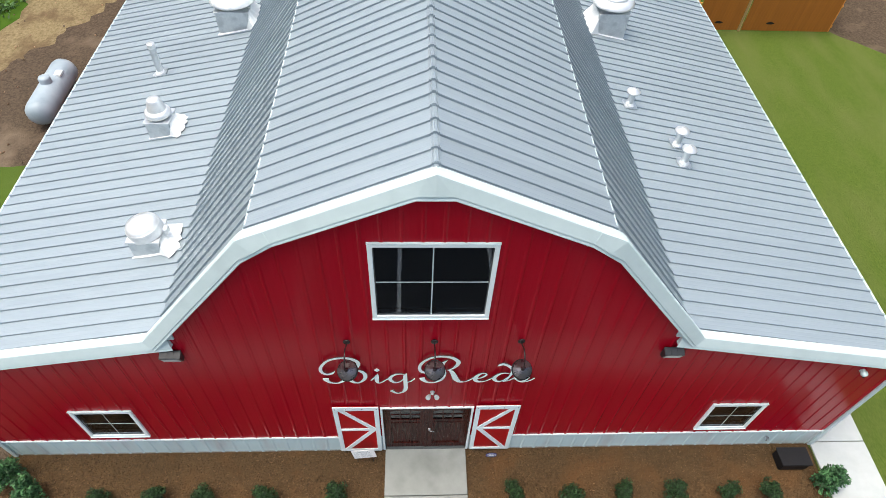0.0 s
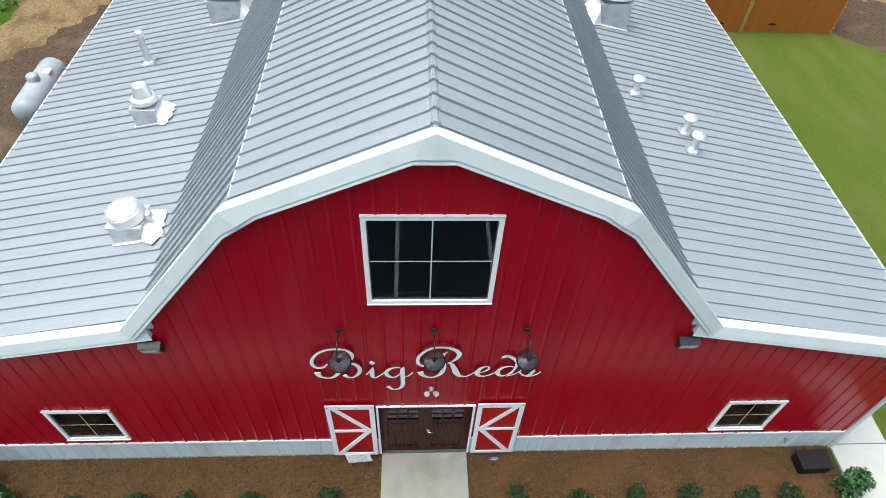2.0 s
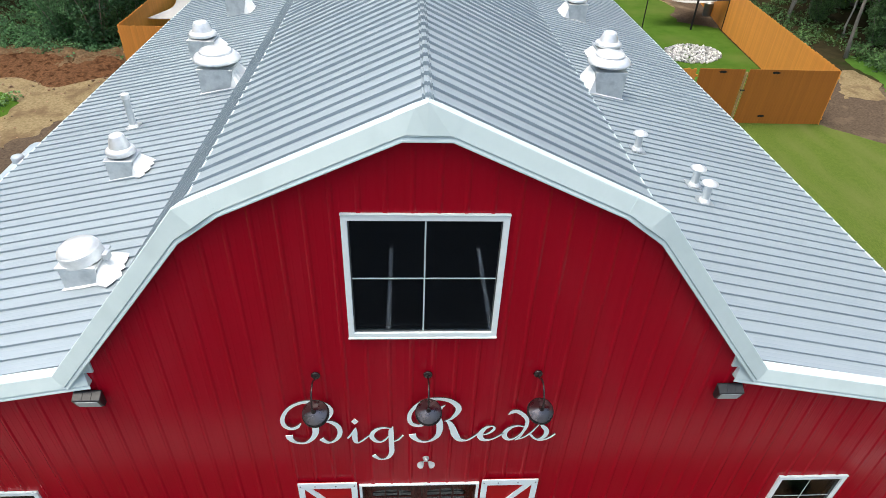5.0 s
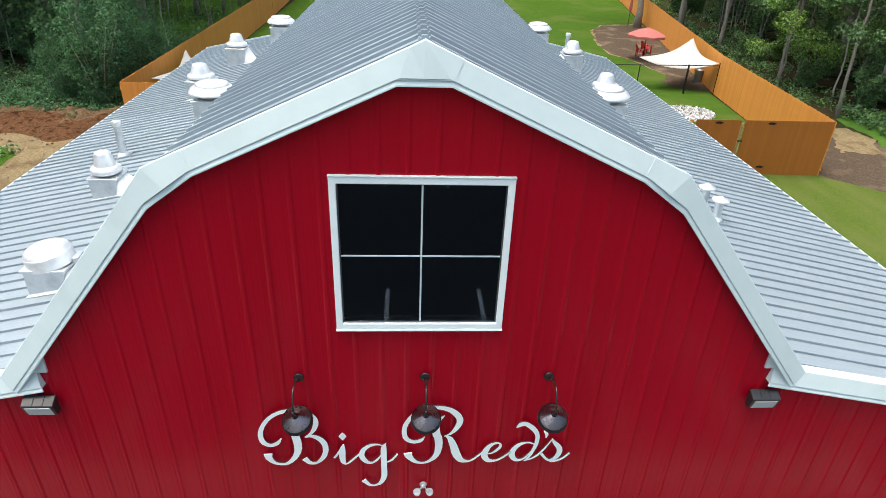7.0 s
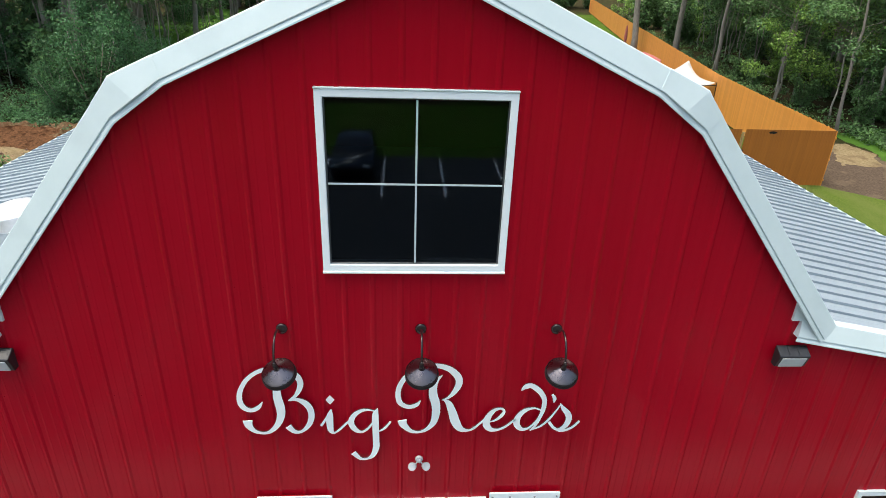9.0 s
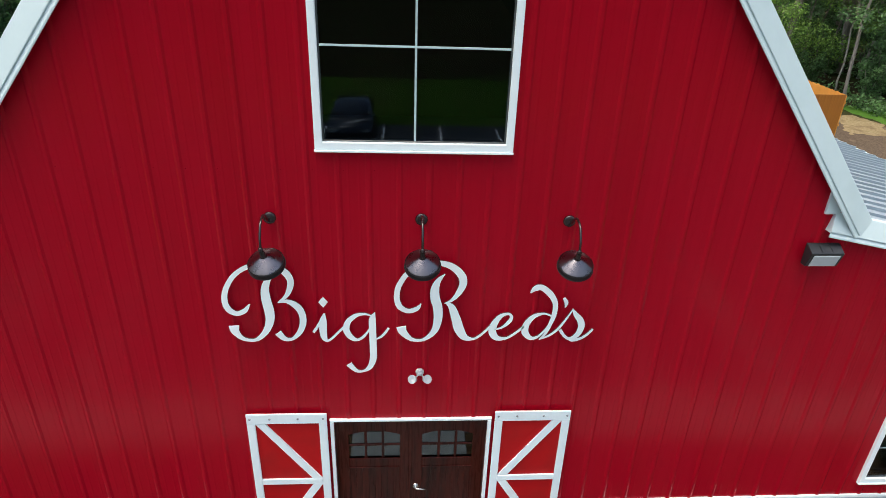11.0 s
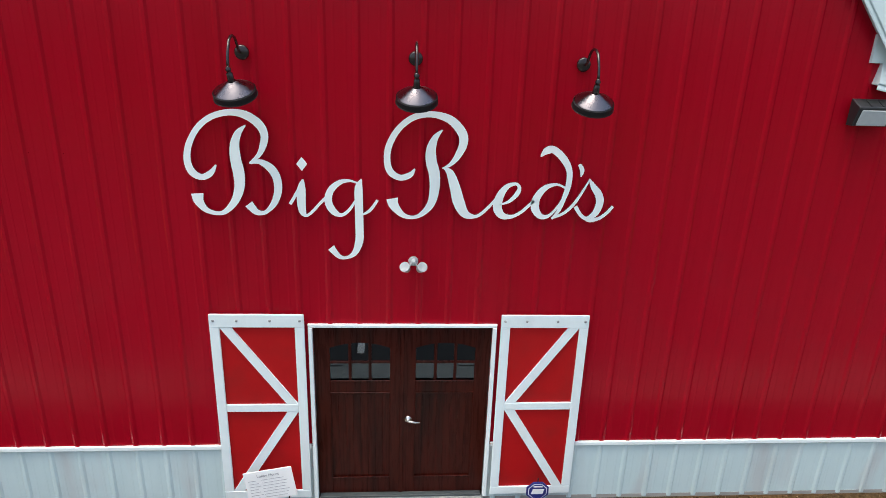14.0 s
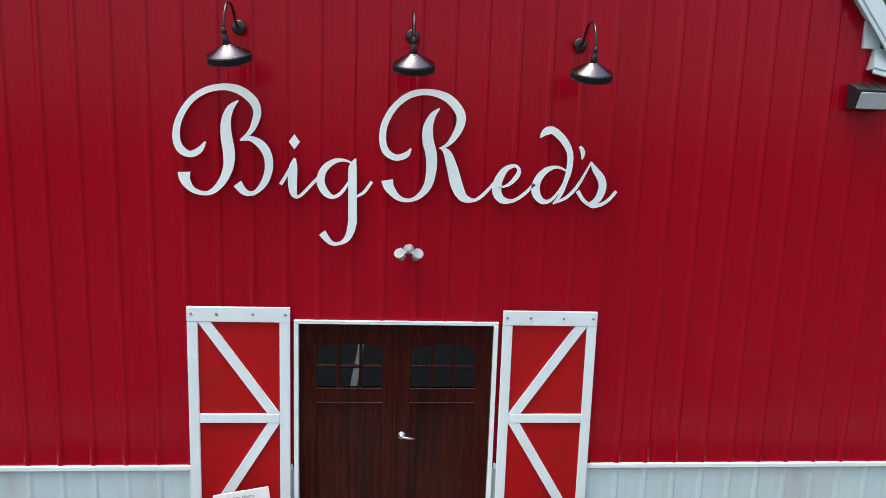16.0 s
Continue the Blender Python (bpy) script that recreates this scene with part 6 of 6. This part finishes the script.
# left woods: a dense edge, then trees
for i in range(30):
    y = 27.6 + 1.2 * (i % 15) + r.uniform(-0.6, 0.6)
    x = (-15.3 if i < 15 else -18.4) - (0.2 * max(0, 30 - y)) * 2 + r.uniform(-1.2, 0.8)
    if y < 31 and x > -16.2:
        x -= 1.6
    kind = (BL1, BL3, BL1, BL3)[r.randrange(4)] if i < 15 else (BL1, TL, BL3, TL)[r.randrange(4)]
    turn, size = r.uniform(0, 360), r.uniform(0.6, 1.15)
    if i >= 15 and (y > 34.5 and i != 26 or x < -18.8):
        continue
    if y > 33.5 and i < 15:
        kind, size = BL1, 0.5 * size
    put(kind, x, y, turn, size)
for i in range(20):
    kind = (BL1, BL3, TL, BL3)[r.randrange(4)]
    x, y = -16.5 - 1.05 * i + r.uniform(-0.8, 0.8), 28.6 + r.uniform(-0.5, 3.5) + 0.05 * i
    turn, size = r.uniform(0, 360), r.uniform(0.6, 1.2)
    if x < -19.6:
        y += 7.5
    put(kind, x, y, turn, size)
for i in range(12):
    put((TL, BL3)[i % 2], -26 - r.uniform(0, 12), 48 + r.uniform(0, 40), r.uniform(0, 360), r.uniform(0.7, 1.2))
for i in range(30):
    kind = (T1, T2, T1, T4)[r.randrange(4)]
    x, y = -15.6 - r.uniform(0, 24), 33 + r.uniform(0, 68)
    if x > -26 and 36 < y < 56:
        x -= 11
    put(kind, x, y, r.uniform(0, 360), r.uniform(0.8, 1.15))
# tall trees that shade the hollows on both sides, and three trunks in the glade
hollow = random.Random(5)
for i in range(16):
    put((T1, T4)[i % 2], -22.5 - 1.9 * (i // 2) + hollow.uniform(-0.7, 0.7), (37.5, 42.5)[i % 2] + hollow.uniform(-1.2, 1.2), hollow.uniform(0, 360), hollow.uniform(0.95, 1.2))
for i in range(12):
    put((T1, T4)[i % 2], 33.5 + 2.1 * (i // 2) + hollow.uniform(-0.7, 0.7), (33.0, 39.0)[i % 2] + hollow.uniform(-1.5, 1.5), hollow.uniform(0, 360), hollow.uniform(0.95, 1.2))
for x, y, size in ((-22.6, 51.0, 1.05), (-21.4, 61.0, 1.0), (-26.0, 58.5, 1.1)):
    put(T4, x, y, 40 * x, size)
# right woods
for i in range(26):
    y = 24.5 + 2.6 * i + r.uniform(-1.2, 1.2)
    x = 25.0 + 0.17 * (y - 24) + r.uniform(1.5, 7.0)
    put((B1, B2, B3, T3)[r.randrange(4)], x, y, r.uniform(0, 360), r.uniform(0.5, 1.0))
for i in range(20):
    put((B1, B2, B1, B1)[r.randrange(4)], 27 + r.uniform(0, 22), 24.5 + r.uniform(0, 24), r.uniform(0, 360), r.uniform(0.45, 0.85))
for i in range(28):
    y = 36 + r.uniform(0, 78)
    put((T1, T2, T1, T4)[r.randrange(4)], 30.5 + 0.17 * (y - 24) + r.uniform(0, 22), y, r.uniform(0, 360), r.uniform(0.8, 1.15))
# far woods behind the yard
for i in range(20):
    put((T1, T2, T4, T1)[r.randrange(4)], -22 + 3.1 * i + r.uniform(-0.8, 0.8), 121 + r.uniform(0, 14), r.uniform(0, 360), r.uniform(0.8, 1.1))
for i in range(24):
    put(B4, -22 + 2.6 * i + r.uniform(-0.8, 0.8), 123 + r.uniform(0, 8), r.uniform(0, 360), r.uniform(0.9, 1.4))
# row of trees beyond the front lawn
for i in range(14):
    put((T1, T2)[r.randrange(2)], -88 + 13.0 * i + r.uniform(-2, 2), -112 + r.uniform(-6, 3), r.uniform(0, 360), r.uniform(0.9, 1.1))
for i in range(13):
    put(B4, -88 + 14.0 * i + r.uniform(-2, 2), -108 + r.uniform(-2, 2), r.uniform(0, 360), r.uniform(1.3, 1.8))
# undergrowth deep in the woods
for i in range(50):
    y = 34 + r.uniform(0, 62)
    put(B4, (-19 if y < 47 else -28) - r.uniform(0, 28), y, r.uniform(0, 360), r.uniform(0.7, 1.3))
for i in range(54):
    y = 28 + r.uniform(0, 80)
    put(B4, 31 + 0.17 * (y - 24) + r.uniform(0, 34), y, r.uniform(0, 360), r.uniform(0.6, 1.2))
for i in range(34):
    y = 25 + r.uniform(0, 55)
    put(T5, 25.5 + 0.17 * (y - 24) + r.uniform(0, 9), y, r.uniform(0, 360), r.uniform(0.7, 1.2))
for i in range(14):
    put(T5, -15.5 - r.uniform(0, 10), 36 + r.uniform(0, 34), r.uniform(0, 360), r.uniform(0.7, 1.2))
for i in range(46):
    y = 60 + r.uniform(0, 66)
    put((B4, T5, B4, T3)[r.randrange(4)], 23.2 + 0.18 * (y - 24) + r.uniform(0, 18), y, r.uniform(0, 360), r.uniform(0.8, 1.3))
for i in range(34):
    put((B4, T1, B4)[i % 3], -13 - r.uniform(0, 34), 100 + r.uniform(0, 20), r.uniform(0, 360), r.uniform(0.8, 1.2))
# unseen trees added on both sides of the site to darken the roof's reflections
for i in range(14):
    sx_ = -1 if i % 2 else 1
    put((T1, T2)[r.randrange(2)], sx_ * (38 + r.uniform(-3, 8)), -26 + 6.0 * (i // 2) + r.uniform(-1, 1), r.uniform(0, 360), r.uniform(0.95, 1.25))

# low weeds along the woods' edge
rng = np.random.default_rng(9)
cen = []
for i in range(520):
    y = rng.uniform(22, 62) if i % 3 else rng.uniform(40, 112)
    lo = 26.0 if y < 30 else 20.6 + 0.18 * (y - 33)
    cen.append((lo + rng.uniform(0, 1) ** 1.3 * 6, y, 0.15, rng.uniform(0.25, 0.7)))
for i in range(70):
    cen.append((-17.3 - 4.5 * rng.uniform(0, 1), 18.0 + 2.6 * rng.uniform(0, 1), 0.08, rng.uniform(0.15, 0.4)))
for i in range(110):
    cen.append((25.6 + 7.5 * rng.uniform(0, 1), 22.6 + 5.5 * rng.uniform(0, 1), 0.25, rng.uniform(0.3, 0.75)))
ob = new("weeds", leaf_mesh("weeds", cen, 0.6, 27000, 0.13, LEAF, 0.7, 4))
tagged(ob, "low green weeds along the edge of the woods", "weeds", "", "stuff")
cen = []
for i in range(700):
    y = rng.uniform(27, 85)
    if i % 2:
        cen.append((rng.uniform(-46, -15.5), y + 3, 0.2, rng.uniform(0.4, 1.0)))
    else:
        cen.append((rng.uniform(25, 56) + 0.17 * (y - 22), y, 0.2, rng.uniform(0.4, 1.0)))
ob = new("forest_ferns", leaf_mesh("forest_ferns", cen, 0.6, 20000, 0.22, LEAF, 0.7, 6))
tagged(ob, "low green ferns and saplings covering the forest floor", "ferns", "", "stuff")
cen = []
for i in range(300):
    cen.append((rng.uniform(-32, -14.6), 26.2 + 3.5 * rng.uniform(0, 1), 0.1, rng.uniform(0.25, 0.6)))
for i in range(90):
    cen.append((rng.uniform(-32, -14.4), 24.9 + 1.6 * rng.uniform(0, 1) ** 0.6, 0.3, rng.uniform(0.12, 0.3)))
for i in range(420):
    cen.append((rng.uniform(-40, -19), 27 + 9 * rng.uniform(0, 1), 0.2, rng.uniform(0.3, 0.8)))
ob = new("undergrowth", leaf_mesh("undergrowth", cen, 0.6, 42000, 0.105, LEAF4, 0.7, 8))
tagged(ob, "low tangled green undergrowth between clearing and woods", "undergrowth", "", "stuff")
